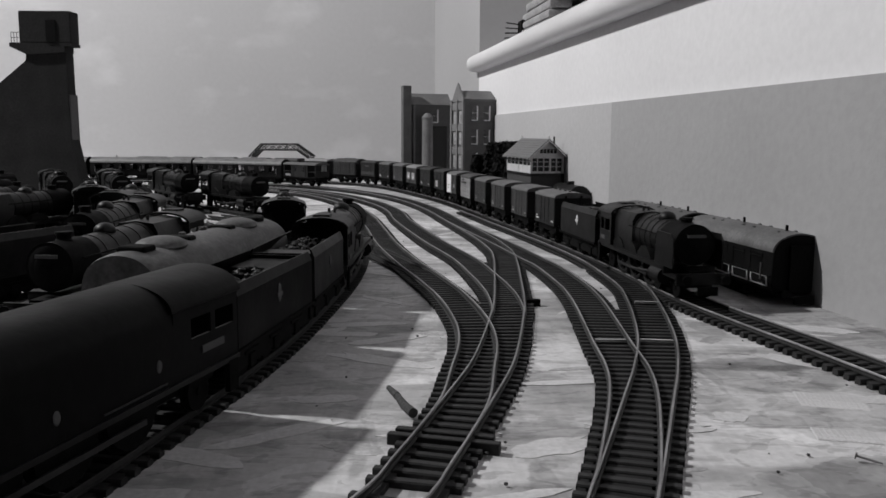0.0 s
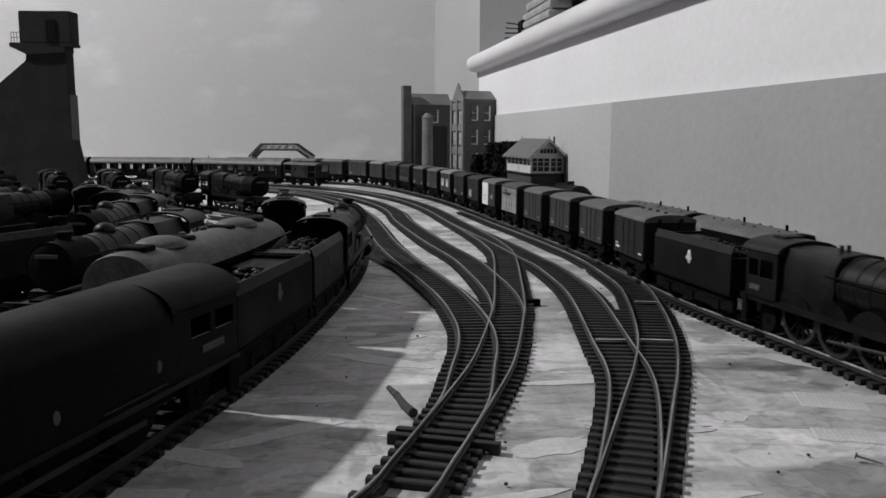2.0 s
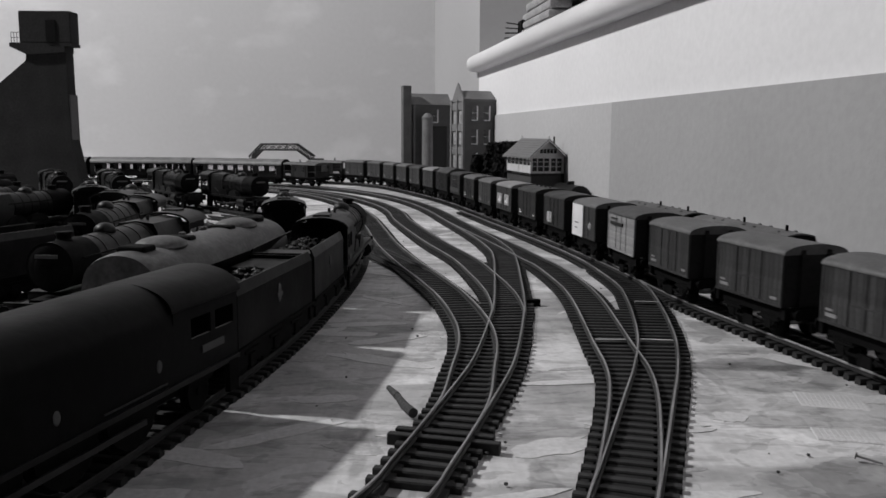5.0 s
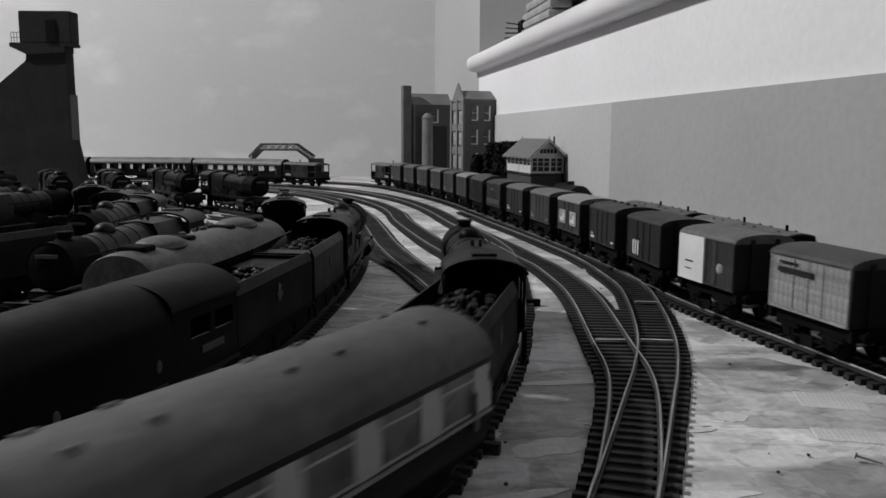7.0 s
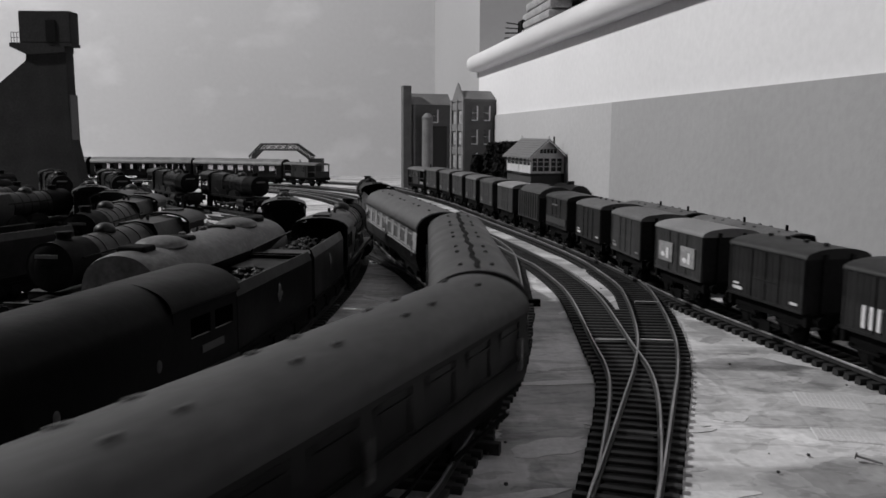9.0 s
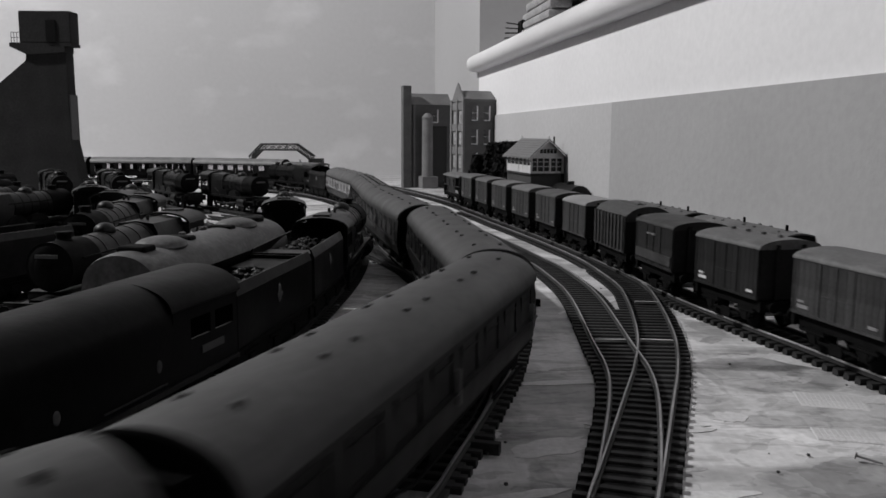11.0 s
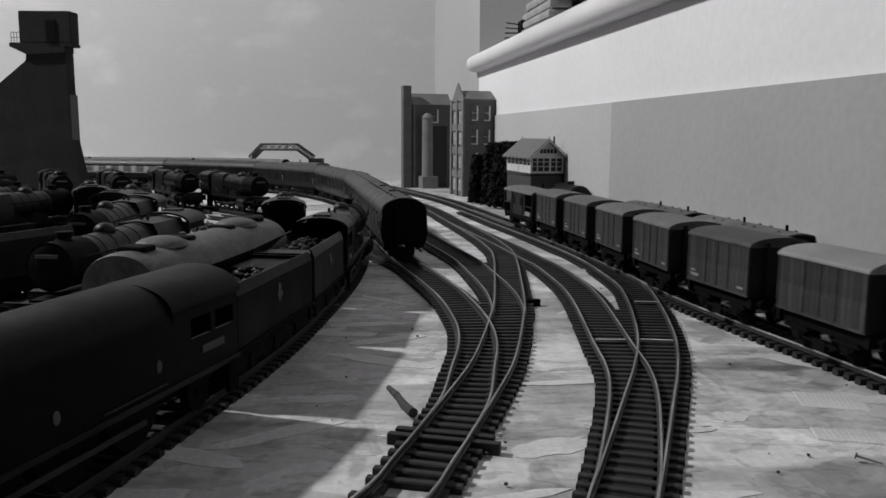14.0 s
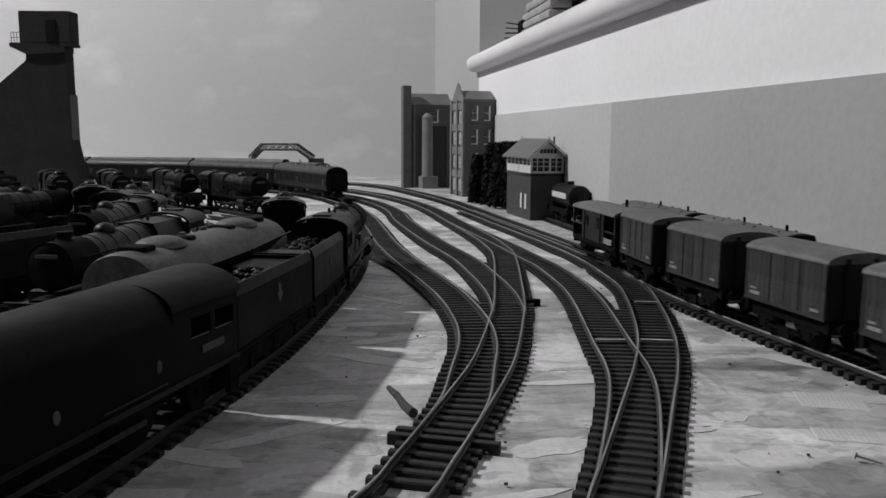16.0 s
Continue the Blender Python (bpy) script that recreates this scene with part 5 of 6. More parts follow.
# ---- the goods train ----
def make_goods():
    train = []
    train.append((steam_engine("black mixed-traffic steam engine heading the goods train", 0.142, 0.0112, BLACK, "goods train", deflectors=True, chimney_h=0.003), 0.142, 0.076))
    train.append((tender("black six-wheeled tender with a small pale crest", 0.084, BLACK, "goods train"), 0.084, 0.054))
    specs = (("dark brown van with roof ventilators and white markings", VAN_DARK, ROOF_GREY, "marks"),
             ("brown planked goods van with a grey roof", VAN_BROWN, ROOF_GREY, "plain"),
             ("brown planked goods van with a grey roof", VAN_BROWN, ROOF_GREY, "plain"),
             ("brown planked goods van with a grey roof", VAN_BROWN, ROOF_GREY, "plain"),
             ("pale grey planked van with a dark bar of lettering", VAN_GREY, VAN_BROWN, "dash"),
             ("brown van with one half of its side painted white", VAN_BROWN, ROOF_GREY, "half_white"),
             ("dark van with three short white stripes", VAN_DARK, VAN_DARK, "striped"),
             ("plain dark brown goods van", VAN_DARK, VAN_DARK, "marks"),
             ("van with pale pictorial panels and a pale roof", VAN_BROWN, ROOF_PALE, "pictures"),
             ("brown planked goods van with a grey roof", VAN_BROWN, ROOF_GREY, "plain"),
             ("dark van with small white markings", VAN_DARK, ROOF_GREY, "marks"),
             ("flat-topped dark wagon with a paler band", VAN_DARK, VAN_DARK, "band"),
             ("rounded grey ribbed wagon with a roof hatch", VAN_BROWN, VAN_BROWN, "ribbed"),
             ("brown van with a plain pale roof", VAN_BROWN, ROOF_PALE, "blank"),
             ("brown planked goods van with a dark roof", VAN_BROWN, VAN_BROWN, "plain"),
             ("brown planked goods van with a grey roof", VAN_BROWN, ROOF_GREY, "plain"),
             ("brown planked goods van with a grey roof", VAN_BROWN, ROOF_GREY, "plain"),
             ("brown planked goods van with a grey roof", VAN_BROWN, ROOF_GREY, "plain"),
             ("weathered pale brown planked goods van", VAN_BROWN, ROOF_GREY, "plain"))
    for k, (label, b, r, kind) in enumerate(specs):
        long = {"marks": 0.056, "ribbed": 0.0635}.get(kind, 0.0525 if k < 6 else 0.0565)
        train.append((van(label, b, r, long, kind), long, long * 0.57))
    train.append((brake_van("dark brake van with open verandahs at the goods train's tail"), 0.092, 0.054))
    return train


def make_express():
    train = [(steam_engine("dark express steam engine drawing the passenger train", 0.165, 0.0112, DARK, "passenger train"), 0.165, 0.085),
             (tender("dark six-wheeled tender with coal", 0.084, DARK, "passenger train"), 0.084, 0.054)]
    for k in range(6):
        label = "coach with a pale window band and grey roof" if k == 0 else "maroon passenger coach with a dull grey roof"
        train.append((coach(label, 0.2145, pale=k == 0, roof_mat=PASSENGER_ROOF if k == 0 else COACH_ROOF, group="passenger train", dotted=k == 5, strip=k == 1), 0.2145, 0.145))
    return train


GOODS_TRAIN = make_goods()
EXPRESS = make_express()

# ---- parked stock ----
def park(ob, path, y, wheelbase, back=False):
    q, S = path
    ok = np.abs(q[:, 1] - y) + 5 * (q[:, 0] < -0.75)
    ob.matrix_basis = stand(path, S[int(np.argmin(ok))], wheelbase, back)
    return ob


def build_parked():
    park(streamlined_engine("dark express engine in a smooth casing, parked on the siding"), SIDE_A, 0.2025, 0.085, True)
    park(tender("dark tender piled with coal behind the parked engine", 0.09, DARK), SIDE_A, 0.340, 0.054, True)
    park(tender("second dark tender standing back to back on the siding", 0.075, BLACK), SIDE_A, 0.428, 0.05)
    park(steam_engine("black engine parked facing away on the siding", 0.16, 0.0112, BLACK), SIDE_A, 0.55, 0.085)
    park(railcar("pale grey round-nosed railcar on a siding", 0.148), SIDE_B, 0.387, 0.09)
    park(steam_engine("black tank engine with an open cab behind the railcar", 0.13, 0.0108, BLACK, tank=True), SIDE_B, 0.665, 0.07)
    park(steam_engine("black engine among others in the shed sidings", 0.16, 0.0108, BLACK), SIDE_C, 0.445, 0.085, True)
    park(steam_engine("black engine among others in the shed sidings", 0.16, 0.0108, BLACK), SIDE_D, 0.585, 0.085, True)
    park(tender("black tender among the engines in the shed sidings", 0.085, BLACK, emblem=False), SIDE_D, 0.455, 0.054)
    for x, y, turn, label in ((-0.485, 1.03, -60, "black engine facing the yard under the coaling tower"), (-0.415, 1.04, -62, "black engine standing in the yard"),
                              (-0.36, 1.10, -55, "black engine standing in the yard"), (-0.26, 1.03, -50, "black engine standing at the yard's mouth"),
                              (-0.345, 0.80, 115, "black engine with its cab towards the camera"),
                              (-0.365, 0.69, 76, "black engine packed among others in the yard"),
                              (-0.425, 0.74, 72, "black engine packed among others in the yard"), (-0.500, 0.84, 70, "black engine packed among others in the yard"),
                              (-0.57, 0.98, 70, "black engine packed among others in the yard"), (-0.285, 0.74, 100, "black engine packed among others in the yard")):
        ob = steam_engine(label, 0.15, 0.0110, BLACK)
        ob.matrix_basis = pose(x, y, 0.0002 + RAIL_TOP, 0, 0, turn)
        road = dense(((x - 0.11 * math.cos(radians(turn)), y - 0.11 * math.sin(radians(turn))), (x + 0.11 * math.cos(radians(turn)), y + 0.11 * math.sin(radians(turn)))), 12)
        track("short yard track under a parked engine", road, 0.0, end(road), 0.0009, (), (), 0.0)
    # coaches and a brake van on the far road
    q, S = BRANCH
    s0 = S[int(np.argmin(np.abs(q[:, 0] + 0.255)))]
    ob = brake_van("dark brake van parked at the end of the coaches", True)
    ob.matrix_basis = stand(BRANCH, s0, 0.054)
    for k in range(3):
        ob = coach("dark coach with clear windows, parked far off", 0.203, clear=True, roof_mat=ROOF_GREY)
        ob.matrix_basis = stand(BRANCH, s0 + 0.162 + k * 0.212, 0.135)
    # short old coach bodies and a tank wagon against the wall
    for k, y in enumerate((0.540, 0.672)):
        ob = coach("dark lined short coach body resting against the wall", 0.118, roof_mat=ROOF_GREY, bogies=False, lined=True)
        ob.matrix_basis = pose((0.2857 - N_WALL.y * y) / N_WALL.x, y, -0.0048, 0, 0, math.degrees(math.atan2(N_WALL.x, -N_WALL.y)))
    ob = tank_wagon("black tank wagon with a pale name board by the signal box")
    ob.matrix_basis = stand(WALL_ROAD, end(WALL_ROAD) - 0.145, 0.042)


build_parked()


# ---- buildings ----
def signal_box():
    s = thing("signal_box", "brick and timber signal box with cream window frames", "signal box")
    # local: x to the right along the gable front, y away, z up
    w, d, h1, h2, hr = 0.040, 0.098, 0.052, 0.075, 0.094
    bm = bmesh.new()
    box(bm, 0, w, 0, d, -0.001, h1)
    part("brick_base", bm, BRICK_DARK, s)
    bm = bmesh.new()
    box(bm, -0.001, w + 0.001, -0.001, d + 0.001, h1, h1 + 0.003)
    box(bm, 0.001, w - 0.001, 0.0015, d, h1 + 0.003, h2)
    part("cabin", bm, GLASS_DARK, s, "dark glazed cabin")
    # cream frames: corner posts, rails and glazing bars
    for side in ("front", "left"):
        n = 6 if side == "left" else 5
        for k in range(n + 1):
            bm = bmesh.new()
            t = 0.0022 if k in (0, n) or (side == "front" and k == 3) else 0.0009
            if side == "front":
                x = (w - 0.001) * k / n
                box(bm, x - t / 2, x + t / 2, -0.0004, 0.0012, h1 + 0.003, h2)
            else:
                y = d * k / n
                box(bm, -0.0004, 0.0014, y - t / 2, y + t / 2, h1 + 0.003, h2)
            part("glazing_bar", bm, CREAM, s)
        for z, t in ((h1 + 0.004, 0.003), (h1 + 0.011, 0.0007), (h1 + 0.0165, 0.0007), (h2 - 0.001, 0.003)):
            bm = bmesh.new()
            if side == "front":
                box(bm, 0, w, -0.0002, 0.0013, z - t / 2, z + t / 2)
            else:
                box(bm, -0.0002, 0.0013, 0, d, z - t / 2, z + t / 2)
            part("window_rail", bm, CREAM, s)
    bm = bmesh.new()
    box(bm, 0.0, 0.0011, 0.002, d, h1 + 0.0035, h1 + 0.012)
    part("blind", bm, CREAM, s, "cream boarding behind the side windows")
    # gable with boarding and a row of small lights
    for y0, y1 in ((-0.001, 0.0012), (d - 0.001, d + 0.001)):
        bm = bmesh.new()
        prism_y(bm, ((0, h2), (w, h2), (w / 2, hr - 0.001)), y0, y1)
        part("gable", bm, CREAM, s)
    for k in range(5):
        bm = bmesh.new()
        x = w * 0.26 + k * 0.0042
        box(bm, x, x + 0.0032, -0.0016, 0, h2 + 0.0035, h2 + 0.0085)
        part("gable_light", bm, GLASS_DARK, s)
    for sgn in (-1, 1):
        bm = bmesh.new()
        x_eave = -0.005 if sgn < 0 else w + 0.005
        z_e = h2 - 0.003
        pts = ((x_eave, z_e), (w / 2, hr), (w / 2, hr + 0.0016), (x_eave, z_e + 0.0018))
        prism_y(bm, pts, -0.006, d + 0.006)
        part("roof", bm, SLATE, s, "slate roof slope")
        bm = bmesh.new()
        prism_y(bm, ((x_eave, z_e - 0.002), (w / 2, hr - 0.002), (w / 2, hr + 0.0005), (x_eave, z_e + 0.0006)), -0.0068, -0.006)
        part("bargeboard", bm, CREAM, s)
        for k in range(1, 8):
            bm = bmesh.new()
            u = k / 8
            x = x_eave + (w / 2 - x_eave) * u
            z = z_e + (hr - z_e) * u + 0.0018
            box(bm, x - 0.0002, x + 0.0002, -0.006, d + 0.006, z - 0.0006, z + 0.0002)
            part("slate_course", bm, SLATE, s)
    bm = bmesh.new()
    rod(bm, (w * 0.78, 0.010, h2 + 0.004), (w * 0.78, 0.010, hr + 0.004), 0.0011, 8)
    part("stove_pipe", bm, UNDER, s)
    for y in (0.018, 0.036):
        bm = bmesh.new()
        box(bm, -0.0006, 0.001, y - 0.0032, y + 0.0032, 0.012, 0.030)
        part("lower_window", bm, CREAM, s)
    for y in (-0.004, d + 0.004):
        bm = bmesh.new()
        rod(bm, (w / 2, y, hr), (w / 2, y, hr + 0.005), 0.0006, 6)
        part("finial", bm, CREAM, s)
    # dark lean-to porch on the wall side
    bm = bmesh.new()
    prism_y(bm, ((w + 0.0005, -0.001), (w + 0.017, -0.001), (w + 0.017, h2 - 0.008), (w + 0.0005, h2 - 0.002)), 0.002, 0.034)
    part("porch", bm, TARRED, s, "tarred timber porch")
    bm = bmesh.new()
    prism_y(bm, ((w + 0.0005, h2 - 0.0015), (w + 0.019, h2 - 0.0085), (w + 0.019, h2 - 0.0065), (w + 0.0005, h2 + 0.0005)), 0.0, 0.036)
    part("porch_roof", bm, SLATE, s)
    s.matrix_basis = pose(0.1025, 0.9636, 0, 0, 0, 12)
    return s


def sash_windows(parent, x0, x1, y, z0, z1):
    bm = bmesh.new()
    box(bm, x0, x1, y - 0.0004, y + 0.002, z0, z1)
    pane = part("window", bm, GLASS_GREY, parent)
    bm = bmesh.new()
    t = 0.0012
    box(bm, x1 - t * 1.4, x1 + 0.0004, y - 0.0014, y, z0, z1)
    box(bm, x0, x1, y - 0.0018, y, z0 - t * 1.3, z0)
    box(bm, x0, x1, y - 0.001, y, (z0 + z1) / 2 - 0.0003, (z0 + z1) / 2 + 0.0003)
    part("window_frame", bm, VAN_WHITE, pane)


def mill():
    m = thing("mill_building", "tall brick mill with a slate roof and pale window frames", "mill")
    # main gabled tower: front faces the camera, its side faces the tracks
    w, d, h, hr = 0.053, 0.070, 0.155, 0.172
    bm = bmesh.new()
    box(bm, 0, w, 0, d, -0.001, h)
    part("tower_wall", bm, BRICK, m)
    bm = bmesh.new()
    prism(bm, ((-0.002, h), (d + 0.002, h), (d / 2, hr)), 0.001, w + 0.002)
    part("tower_roof", bm, SLATE, m)
    bm = bmesh.new()
    prism(bm, ((0, h - 0.001), (d, h - 0.001), (d / 2, hr + 0.012)), -0.0015, 0.001)
    part("gable", bm, BRICK_PALE, m)
    for y in (-0.0015, d * 0.5 - 0.004, d - 0.006):
        bm = bmesh.new()
        box(bm, -0.003, 0.0, y, y + 0.008, -0.001, h + 0.002)
        part("pilaster", bm, BRICK_PALE, m)
    for z in (0.030, 0.068, 0.106, 0.140):
        bm = bmesh.new()
        box(bm, -0.0016, 0.0, 0, d, z, z + 0.012)
        part("string_course", bm, BRICK_PALE, m)
        for y in (0.014, 0.044):
            bm = bmesh.new()
            box(bm, -0.0008, 0.0006, y, y + 0.014, z - 0.022, z - 0.002)
            part("side_window", bm, VAN_GREY, m)
    bm = bmesh.new()
    box(bm, -0.002, w + 0.002, -0.002, 0, h - 0.002, h + 0.002)
    part("cornice", bm, SLATE, m)
    for z0 in (0.116, 0.078, 0.041, 0.004):
        for x0 in (0.012, 0.033):
            if x0 > 0.02 and z0 < 0.07:
                continue
            sash_windows(m, x0, x0 + 0.010, 0, z0 + 0.008, z0 + 0.030)
    # lower wing set back, with chimney breast and a dark bay
    wx0, wd = -0.0335, 0.25
    bm = bmesh.new()
    box(bm, wx0, 0.052, wd, wd + 0.05, -0.001, 0.156)
    part("wing_wall", bm, BRICK, m)
    bm = bmesh.new()
    prism(bm, ((wd - 0.003, 0.156), (wd + 0.053, 0.156), (wd + 0.025, 0.178)), wx0 + 0.006, 0.052)
    part("wing_roof", bm, SLATE, m)
    bm = bmesh.new()
    soft_box(bm, wx0 - 0.010, wx0 + 0.006, wd - 0.004, wd + 0.014, -0.001, 0.191, 0.001)
    part("corner_chimney", bm, BRICK, m)
    bm = bmesh.new()
    rod(bm, (wx0 + 0.034, wd - 0.016, -0.001), (wx0 + 0.034, wd - 0.016, 0.132), 0.0108, 18, 0.0098)
    rod(bm, (wx0 + 0.034, wd - 0.016, 0.130), (wx0 + 0.034, wd - 0.016, 0.133), 0.0112, 18, 0.0108)
    rod(bm, (wx0 + 0.034, wd - 0.016, 0.133), (wx0 + 0.034, wd - 0.016, 0.140), 0.0100, 18, 0.0045)
    part("round_chimney", bm, BRICK_PALE, m, "round brick stack", smooth=True)
    bm = bmesh.new()
    box(bm, wx0 + 0.020, wx0 + 0.050, wd - 0.034, wd - 0.004, -0.001, 0.022)
    part("chimney_base", bm, BRICK_PALE, m)
    # loading bay without depth: its inner shade is a flat dark panel
    bm = bmesh.new()
    box(bm, wx0 + 0.044, wx0 + 0.076, wd - 0.002, wd, -0.001, 0.116)
    part("loading_bay", bm, GLASS_DARK, m, "flat dark panel painting the shade inside a loading bay")
    for x0 in (wx0 + 0.048,):
        sash_windows(m, x0, x0 + 0.011, wd, 0.124, 0.147)
    bm = bmesh.new()
    box(bm, wx0 + 0.010, wx0 + 0.014, wd - 0.003, wd, -0.001, 0.156)
    part("pilaster", bm, BRICK_PALE, m)
    # narrow extension against the wall
    bm = bmesh.new()
    prism_y(bm, ((w, 0.128), (w + 0.006, 0.128), (w + 0.006, 0.136), (w, 0.152)), 0.0, 0.03)
    box(bm, w, w + 0.003, 0.0, 0.03, -0.001, 0.128)
    part("lean_to", bm, SLATE, m)
    m.matrix_basis = pose(0.0333, 1.335, 0, 0, 0, 16)
    return m


def coaling_tower():
    c = thing("coaling_tower", "tall soot-stained concrete coaling tower with a cabin on top", "coaling tower")
    h = 0.2345
    # stem tapers and splays at its foot; local x right, y away
    bm = bmesh.new()
    prev = None
    for z, x0, x1, y1 in ((-0.001, -0.010, 0.107, 0.034), (0.03, -0.002, 0.100, 0.032), (0.083, 0.008, 0.091, 0.030), (0.16, 0.019, 0.0885, 0.028), (h, 0.029, 0.0885, 0.027)):
        ring = [bm.verts.new(p) for p in ((x0, 0, z), (x1, 0, z), (x1, y1, z), (x0, y1, z))]
        if prev:
            for k in range(4):
                bm.faces.new((prev[k], prev[(k + 1) % 4], ring[(k + 1) % 4], ring[k]))
        prev = ring
    bm.faces.new(prev)
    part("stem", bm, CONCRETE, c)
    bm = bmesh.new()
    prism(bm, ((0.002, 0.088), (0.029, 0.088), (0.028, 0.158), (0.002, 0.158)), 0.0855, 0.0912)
    part("pier_face", bm, CONCRETE_PALE, c, "paler patch on the corner pier")
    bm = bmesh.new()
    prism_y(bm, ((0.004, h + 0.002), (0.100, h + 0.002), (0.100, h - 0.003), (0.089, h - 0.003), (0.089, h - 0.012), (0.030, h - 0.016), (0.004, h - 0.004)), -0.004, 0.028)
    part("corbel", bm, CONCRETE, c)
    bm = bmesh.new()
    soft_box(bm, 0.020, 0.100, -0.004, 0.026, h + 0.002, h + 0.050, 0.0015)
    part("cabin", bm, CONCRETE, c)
    bm = bmesh.new()
    box(bm, 0.062, 0.077, -0.0055, -0.003, h + 0.003, h + 0.036)
    part("cabin_door", bm, UNDER, c)
    for k in range(4):
        bm = bmesh.new()
        x = 0.0055 + k * 0.0045
        rod(bm, (x, 0, h + 0.002), (x, 0, h + 0.018), 0.0005, 5)
        part("rail_post", bm, GIRDER, c)
    bm = bmesh.new()
    for z in (h + 0.010, h + 0.018):
        rod(bm, (0.0055, 0, z), (0.0195, 0, z), 0.0005, 5)
    part("hand_rail", bm, GIRDER, c)
    # inclined conveyor house going off behind
    bm = bmesh.new()
    prism_y(bm, ((0.032, h - 0.018), (0.032, -0.001), (-0.20, -0.001), (-0.20, 0.03)), 0.004, 0.026)
    part("conveyor_house", bm, CONCRETE, c)
    c.matrix_basis = pose(-0.676, 1.30, 0, 0, 0, 0)
    return c


def girder_bridge():
    b = thing("girder_bridge", "small dark lattice girder footbridge behind the tracks", "footbridge")
    span, rise = 0.085, 0.045

    def lattice(name, a, c, depth):
        o = thing(name, "", "")
        o.parent = b
        for y in (0.0, 0.028):
            bm = bmesh.new()
            A, C = Vector((a[0], y, a[1])), Vector((c[0], y, c[1]))
            up = Vector((0, 0, depth))
            for off in (Vector(), up):
                rod(bm, A + off, C + off, 0.0017, 6)
            n = 5
            for k in range(n):
                p, q = A.lerp(C, k / n), A.lerp(C, (k + 1) / n)
                rod(bm, p, q + up, 0.0009, 5)
                rod(bm, p + up, q, 0.0009, 5)
            part("girder", bm, GIRDER, o)
        bm = bmesh.new()
        prism_y(bm, ((a[0], a[1]), (c[0], c[1]), (c[0], c[1] + 0.0015), (a[0], a[1] + 0.0015)), 0.0, 0.028)
        part("deck", bm, GIRDER, o)
    lattice("flight", (-0.068, 0.036), (-0.040, 0.064), 0.013)
    lattice("span_girder", (-0.040, 0.064), (0.040, 0.064), 0.013)
    lattice("flight", (0.040, 0.064), (0.078, 0.037), 0.013)
    for x in (-0.064, 0.068):
        for y in (0.002, 0.026):
            bm = bmesh.new()
            rod(bm, (x, y, -0.001), (x, y, 0.042), 0.0022, 6)
            part("leg", bm, GIRDER, b)
    bm = bmesh.new()
    box(bm, 0.072, 0.098, 0.0, 0.028, -0.001, 0.045)
    part("stair_landing", bm, GIRDER, b)
    b.matrix_basis = pose(-0.372, 1.86, 0, 0, 0, 0)
    return b


def shelter(x, y, length, z, label):
    s = thing("platform_canopy", label, "canopy")
    bm = bmesh.new()
    prism(bm, ((-0.02, z), (0.02, z), (0.02, z + 0.003), (0, z + 0.007), (-0.02, z + 0.003)), -length / 2, length / 2)
    part("roof", bm, SLATE, s)
    for k in range(4):
        bm = bmesh.new()
        px = -length / 2 + length * (k + 0.5) / 4
        rod(bm, (px, 0, -0.001), (px, 0, z), 0.0015, 6)
        part("post", bm, GIRDER, s)
    s.matrix_basis = pose(x, y, 0, 0, 0, 2)
    return s


def bush(x, y, size, height, seed, label):
    """A dark clump: stems with many small leaf tufts."""
    b = thing("bush", label, "bush")
    rnd = random.Random(seed)
    bm = bmesh.new()
    for _ in range(7):
        a, r = rnd.uniform(0, math.tau), rnd.uniform(0, size * 0.6)
        rod(bm, (0, 0, -0.001), (r * math.cos(a), r * math.sin(a), height * rnd.uniform(0.5, 0.9)), 0.0016, 6, 0.0006)
    part("stem", bm, TWIG, b)
    bm = bmesh.new()
    for _ in range(3200):
        a, u = rnd.uniform(0, math.tau), rnd.random()
        z = height * rnd.uniform(0.03, 1.0)
        r = size * math.sqrt(u) * (1.05 - 0.45 * (z / height) ** 2) * (0.8 + 0.3 * math.sin(a * 3 + seed))
        c = Vector((r * math.cos(a), r * math.sin(a), z))
        k = rnd.uniform(0.0016, 0.0042)
        n = Vector((rnd.gauss(0, 1), rnd.gauss(0, 1), rnd.gauss(0, 1))).normalized()
        t = n.orthogonal().normalized() * k
        q = n.cross(t)
        v = [bm.verts.new(c + p) for p in (t, q * 0.8, -t, -q * 0.8, n * k * 0.7)]
        for f in ((0, 1, 4), (1, 2, 4), (2, 3, 4), (3, 0, 4), (3, 2, 1, 0)):
            bm.faces.new([v[i] for i in f])
    part("foliage", bm, FOLIAGE, b)
    b.matrix_basis = pose(x, y, 0)
    return b


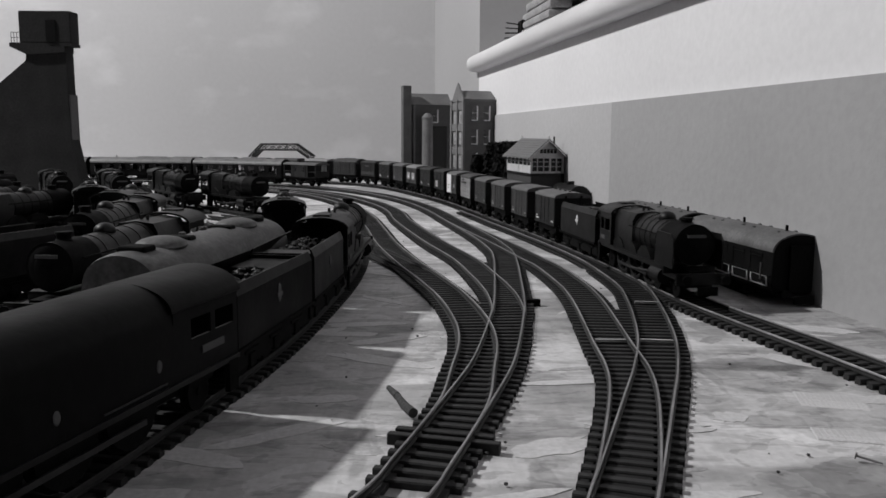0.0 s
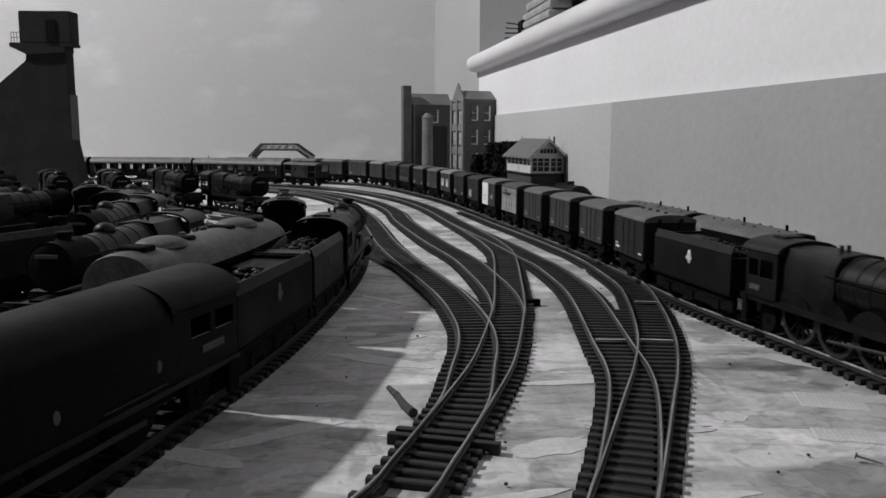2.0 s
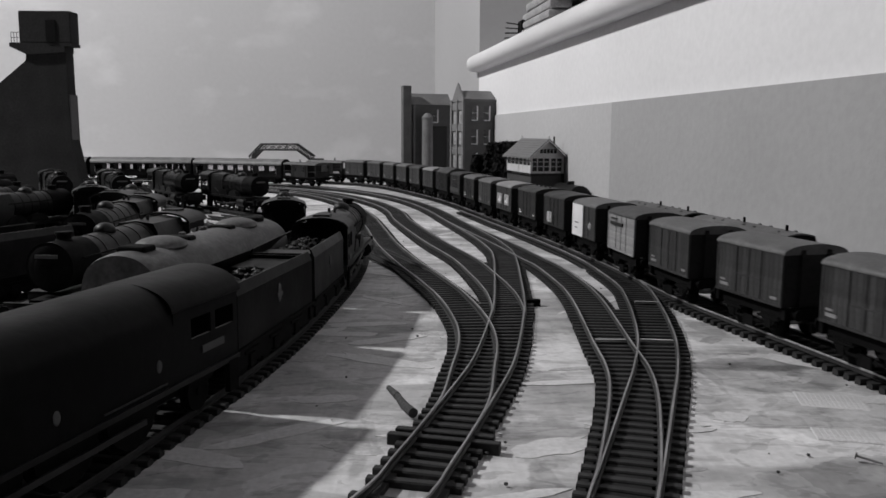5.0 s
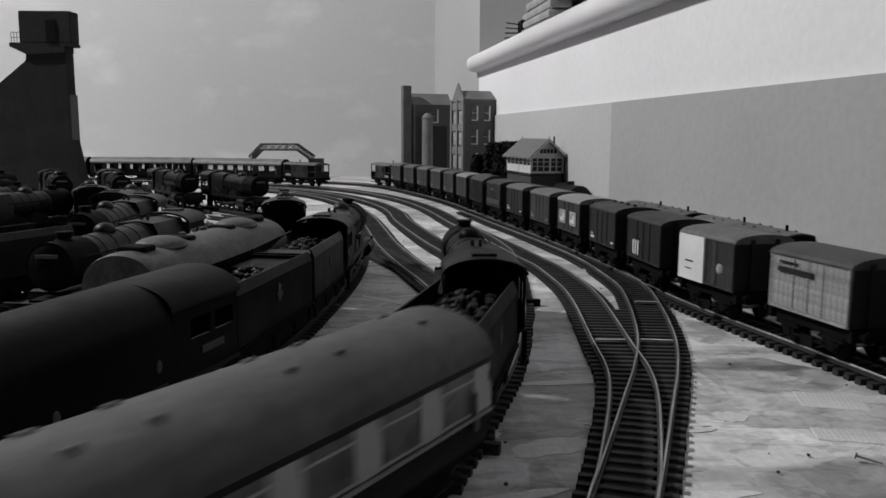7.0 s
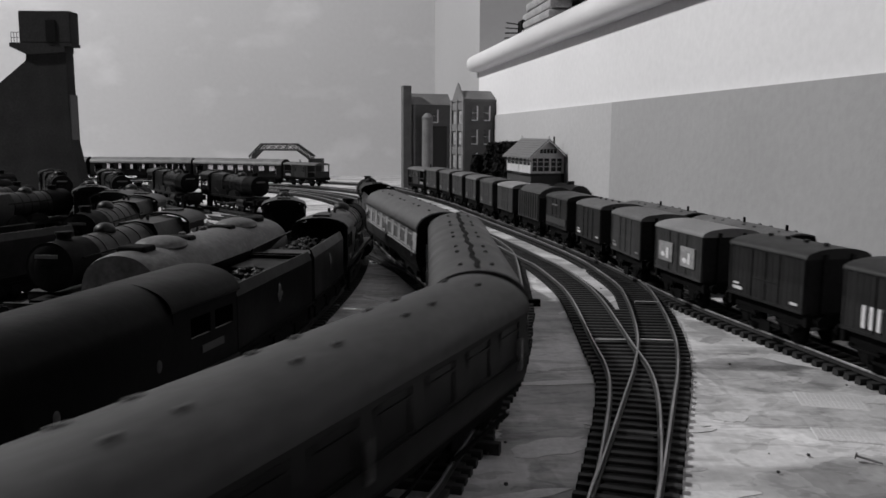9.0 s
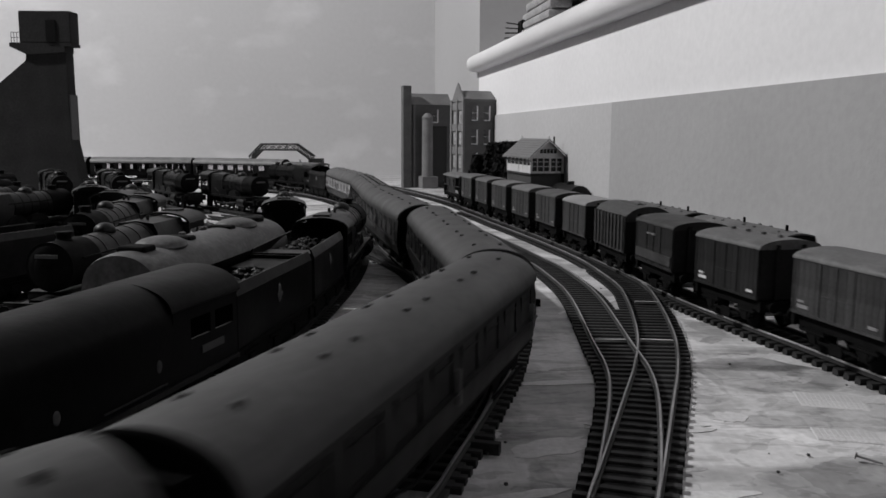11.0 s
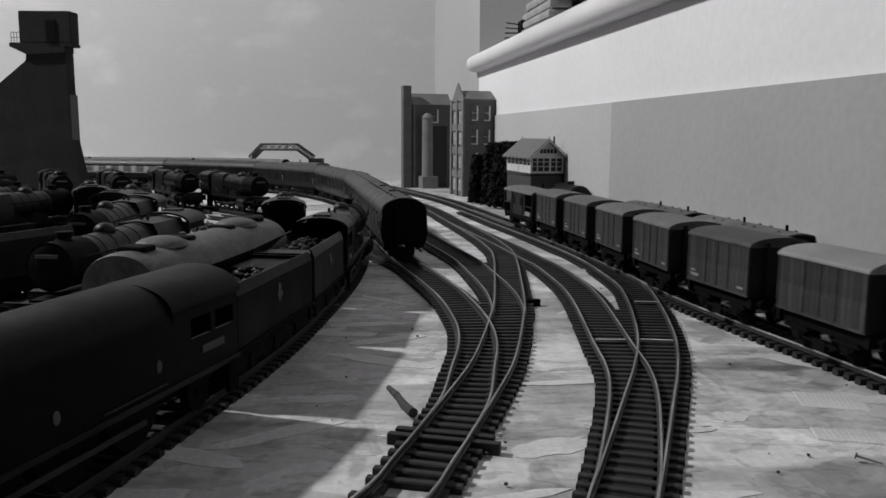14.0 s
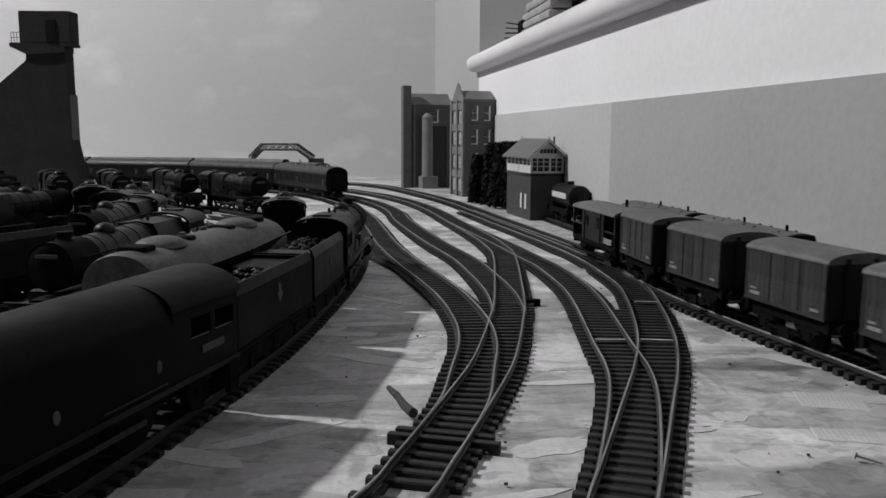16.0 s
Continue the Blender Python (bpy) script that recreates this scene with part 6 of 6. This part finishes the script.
def clutter():
    bm = bmesh.new()
    pts = [Vector((-0.0205, 0.3045, 0.0022)), Vector((-0.0165, 0.293, 0.0026)), Vector((-0.0135, 0.2835, 0.0022)), Vector((-0.0100, 0.2745, 0.0026))]
    for a, b, r, r2 in ((pts[0], pts[1], 0.0010, 0.0015), (pts[1], pts[2], 0.0013, 0.0017), (pts[2], pts[3], 0.0016, 0.0018)):
        rod(bm, a, b, r, 9, r2)
    tagged(part("twig", bm, TWIG, smooth=True), "short dark twig lying on the painted board", "twig")
    # turnout lever, the timbers at the toe, and bright joint wires across the rails
    for x, y, turn in ((0.0535, 0.473, -4),):
        p = thing("point_lever", "small black turnout lever housing beside the track", "point lever")
        bm = bmesh.new()
        soft_box(bm, -0.004, 0.004, -0.002, 0.002, -0.001, 0.0035, 0.0006)
        part("housing", bm, UNDER, p)
        p.matrix_basis = pose(x, y, 0, 0, 0, turn)
    for k, (x, y, half) in enumerate(((0.0010, 0.2560, 0.0165), (0.0005, 0.2505, 0.0185))):
        bm = bmesh.new()
        soft_box(bm, -half, half, -0.0016, 0.0016, -0.001, 0.0030, 0.0004)
        ob = tagged(part("turnout_timber", bm, SLEEPER), "long black timber carrying the turnout's tie bar", "sleeper", "turnout timbers")
        ob.matrix_basis = pose(x, y, 0, 0, 0, -14)
    for x, y, half, turn in ((0.0795, 0.379, 0.0072, 0), (0.1015, 0.379, 0.0078, -8), (0.1195, 0.470, 0.0072, -4)):
        bm = bmesh.new()
        box(bm, -half, half, -0.0006, 0.0006, 0.0020, 0.0032)
        ob = tagged(part("joint_wire", bm, MARK), "bright wire soldered across a rail joint", "wire", "joint wires")
        ob.matrix_basis = pose(x, y, 0, 0, 0, turn)
    nail = thing("nail", "steel nail lying on the board", "nail")
    bm = bmesh.new()
    rod(bm, (0.006, -0.003, 0.0004), (-0.0005, 0.0003, 0.0016), 0.0004, 6)
    part("shank", bm, STEEL, nail)
    bm = bmesh.new()
    rod(bm, (-0.0005, 0.0003, 0.0016), (-0.0009, 0.0005, 0.0017), 0.0011, 8)
    part("head", bm, STEEL, nail)
    nail.matrix_basis = pose(0.128, 0.2405, 0)
    rnd = random.Random(3)
    bm = bmesh.new()
    for _ in range(70):
        x, y = rnd.uniform(-0.06, 0.2), rnd.uniform(0.2, 0.9)
        r = rnd.uniform(0.0003, 0.0008)
        ball(bm, (x, y, r * 0.3), r, r * rnd.uniform(0.6, 1.5), r * 0.7, 6, 4)
    tagged(part("grit", bm, TWIG), "dark specks of grit scattered over the board", "grit", "", "stuff")
    # cloth and an old brush on the sill
    b = thing("folded_cloth", "folded grey cloth lying on the window sill", "cloth")
    bm = bmesh.new()
    for k in range(4):
        soft_box(bm, -0.02 + k * 0.002, 0.022 - k * 0.003, -0.09, 0.08 - k * 0.012, k * 0.012, k * 0.012 + 0.011, 0.004)
    for v in bm.verts:
        v.co += Vector((0, 0, 0.004 * noise.noise(v.co * 40)))
    part("fold", bm, CLOTH, b, smooth=True)
    b.matrix_basis = pose(on_wall(1.20, -0.03), 1.20, 0.2425, 0, 0, 9)
    f = thing("fork_brush", "small pronged tool projecting over the sill", "tool")
    for k in range(4):
        bm = bmesh.new()
        rod(bm, (0, 0.0, 0.0015 + k * 0.006), (-0.022 + 0.001 * k, 0.012, 0.001 + k * 0.0075), 0.0009, 6)
        part("prong", bm, UNDER, f)
    bm = bmesh.new()
    soft_box(bm, -0.002, 0.05, -0.012, 0.012, -0.002, 0.026, 0.003)
    part("handle", bm, UNDER, f)
    f.matrix_basis = pose(on_wall(1.25, -0.012), 1.25, 0.2425, 0, 0, 9)
    box_ = thing("dark_box", "dark box standing at the back of the sill", "box")
    bm = bmesh.new()
    soft_box(bm, -0.03, 0.03, -0.12, 0.10, 0.0, 0.12, 0.002)
    part("shell", bm, UNDER, box_)
    box_.matrix_basis = pose(on_wall(1.16, -0.085), 1.16, 0.2395, 0, 0, 9)


signal_box()
mill()
coaling_tower()
girder_bridge()
shelter(-0.545, 1.72, 0.085, 0.040, "long low platform canopy far off")
shelter(-0.470, 1.80, 0.085, 0.039, "low platform canopy far off")
bush(0.072, 1.17, 0.024, 0.088, 2, "dark green bush between the mill and the signal box")
bush(0.088, 1.12, 0.024, 0.090, 5, "dark green bush behind the signal box")
bush(0.052, 1.21, 0.016, 0.070, 9, "low dark green bush at the foot of the mill")
clutter()
brush_strokes()

# ---- sleepers that can be told apart ----
for road, length, x, y, z, turn in LATER:
    ob = new("sleeper", sleeper_mesh(length))
    ob.parent = road
    ob.matrix_basis = Matrix.Translation((x, y, z)) @ Matrix.Rotation(turn, 4, "Z")


def turning(train, path_speed, key):
    """Turns the wheels of a train's vehicles as far as they roll, and swings the coupling rods with them."""
    step = 2 / FPS
    count = int(SECONDS / step)
    times = [k * step for k in range(count)] + [SECONDS]
    for ob, length, wb in train:
        for w in ob.children:
            kind = w.name.split(".")[0]
            if kind not in key:
                continue
            if kind == "coupling_rod":
                r, place = 0.0122, Vector((0, 0, 0))
            else:
                place = w.location.copy()
                r = place.z
            rows = []
            for t in times:
                a = math.degrees(path_speed(t) / r)
                if kind == "coupling_rod":
                    u = radians(a)
                    rows.append((t, pose(-0.0046 * math.sin(u), 0, 0.0046 * (1 - math.cos(u)))))
                else:
                    rows.append((t, pose(*place, 0, a, 0)))
            walk(w, rows)


def goods_run(t):
    return 0.1003 * t + 0.0046 * max(0.0, t - 7.0)


def express_run(t):
    return 0.2497 * min(0.0, t - 12.5) + 0.236 * max(0.0, t - 12.5) + 0.085 * max(0.0, t - 14.4)


def motions():
    times = [k * 0.5 for k in range(33)]
    # goods train: engine, tender, then the vans by their trailing ends, and the brake van
    for k, (ob, length, wb) in enumerate(GOODS_TRAIN):
        if k < 2:
            mid = (3.379, 3.259)[k]
        elif k == len(GOODS_TRAIN) - 1:
            mid = 1.651
        else:
            mid = float(np.interp(k, (2, 6, 13, 14, 20), (3.145, 2.8305, 2.266, 2.180, 1.712))) + length / 2
        walk(ob, [(t, stand(GOODS, mid + goods_run(t), wb)) for t in times])
    # passenger train: its tail fixes it
    mids, x = [], 0.0
    for ob, length, wb in EXPRESS:
        mids.append(x - length / 2)
        x -= length + (0.005 if length < 0.2 else 0.0075)
    tail = mids[-1] - 0.10725
    for (ob, length, wb), mid in zip(EXPRESS, mids):
        walk(ob, [(t, stand(MAIN, 3.2329 + express_run(t) - tail + mid, wb)) for t in times])
    turning(GOODS_TRAIN[:1], goods_run, ("driving_wheel", "coupling_rod"))
    turning(GOODS_TRAIN[2:], goods_run, ("wheel",))
    turning(EXPRESS[:1], express_run, ("driving_wheel", "coupling_rod"))


motions()
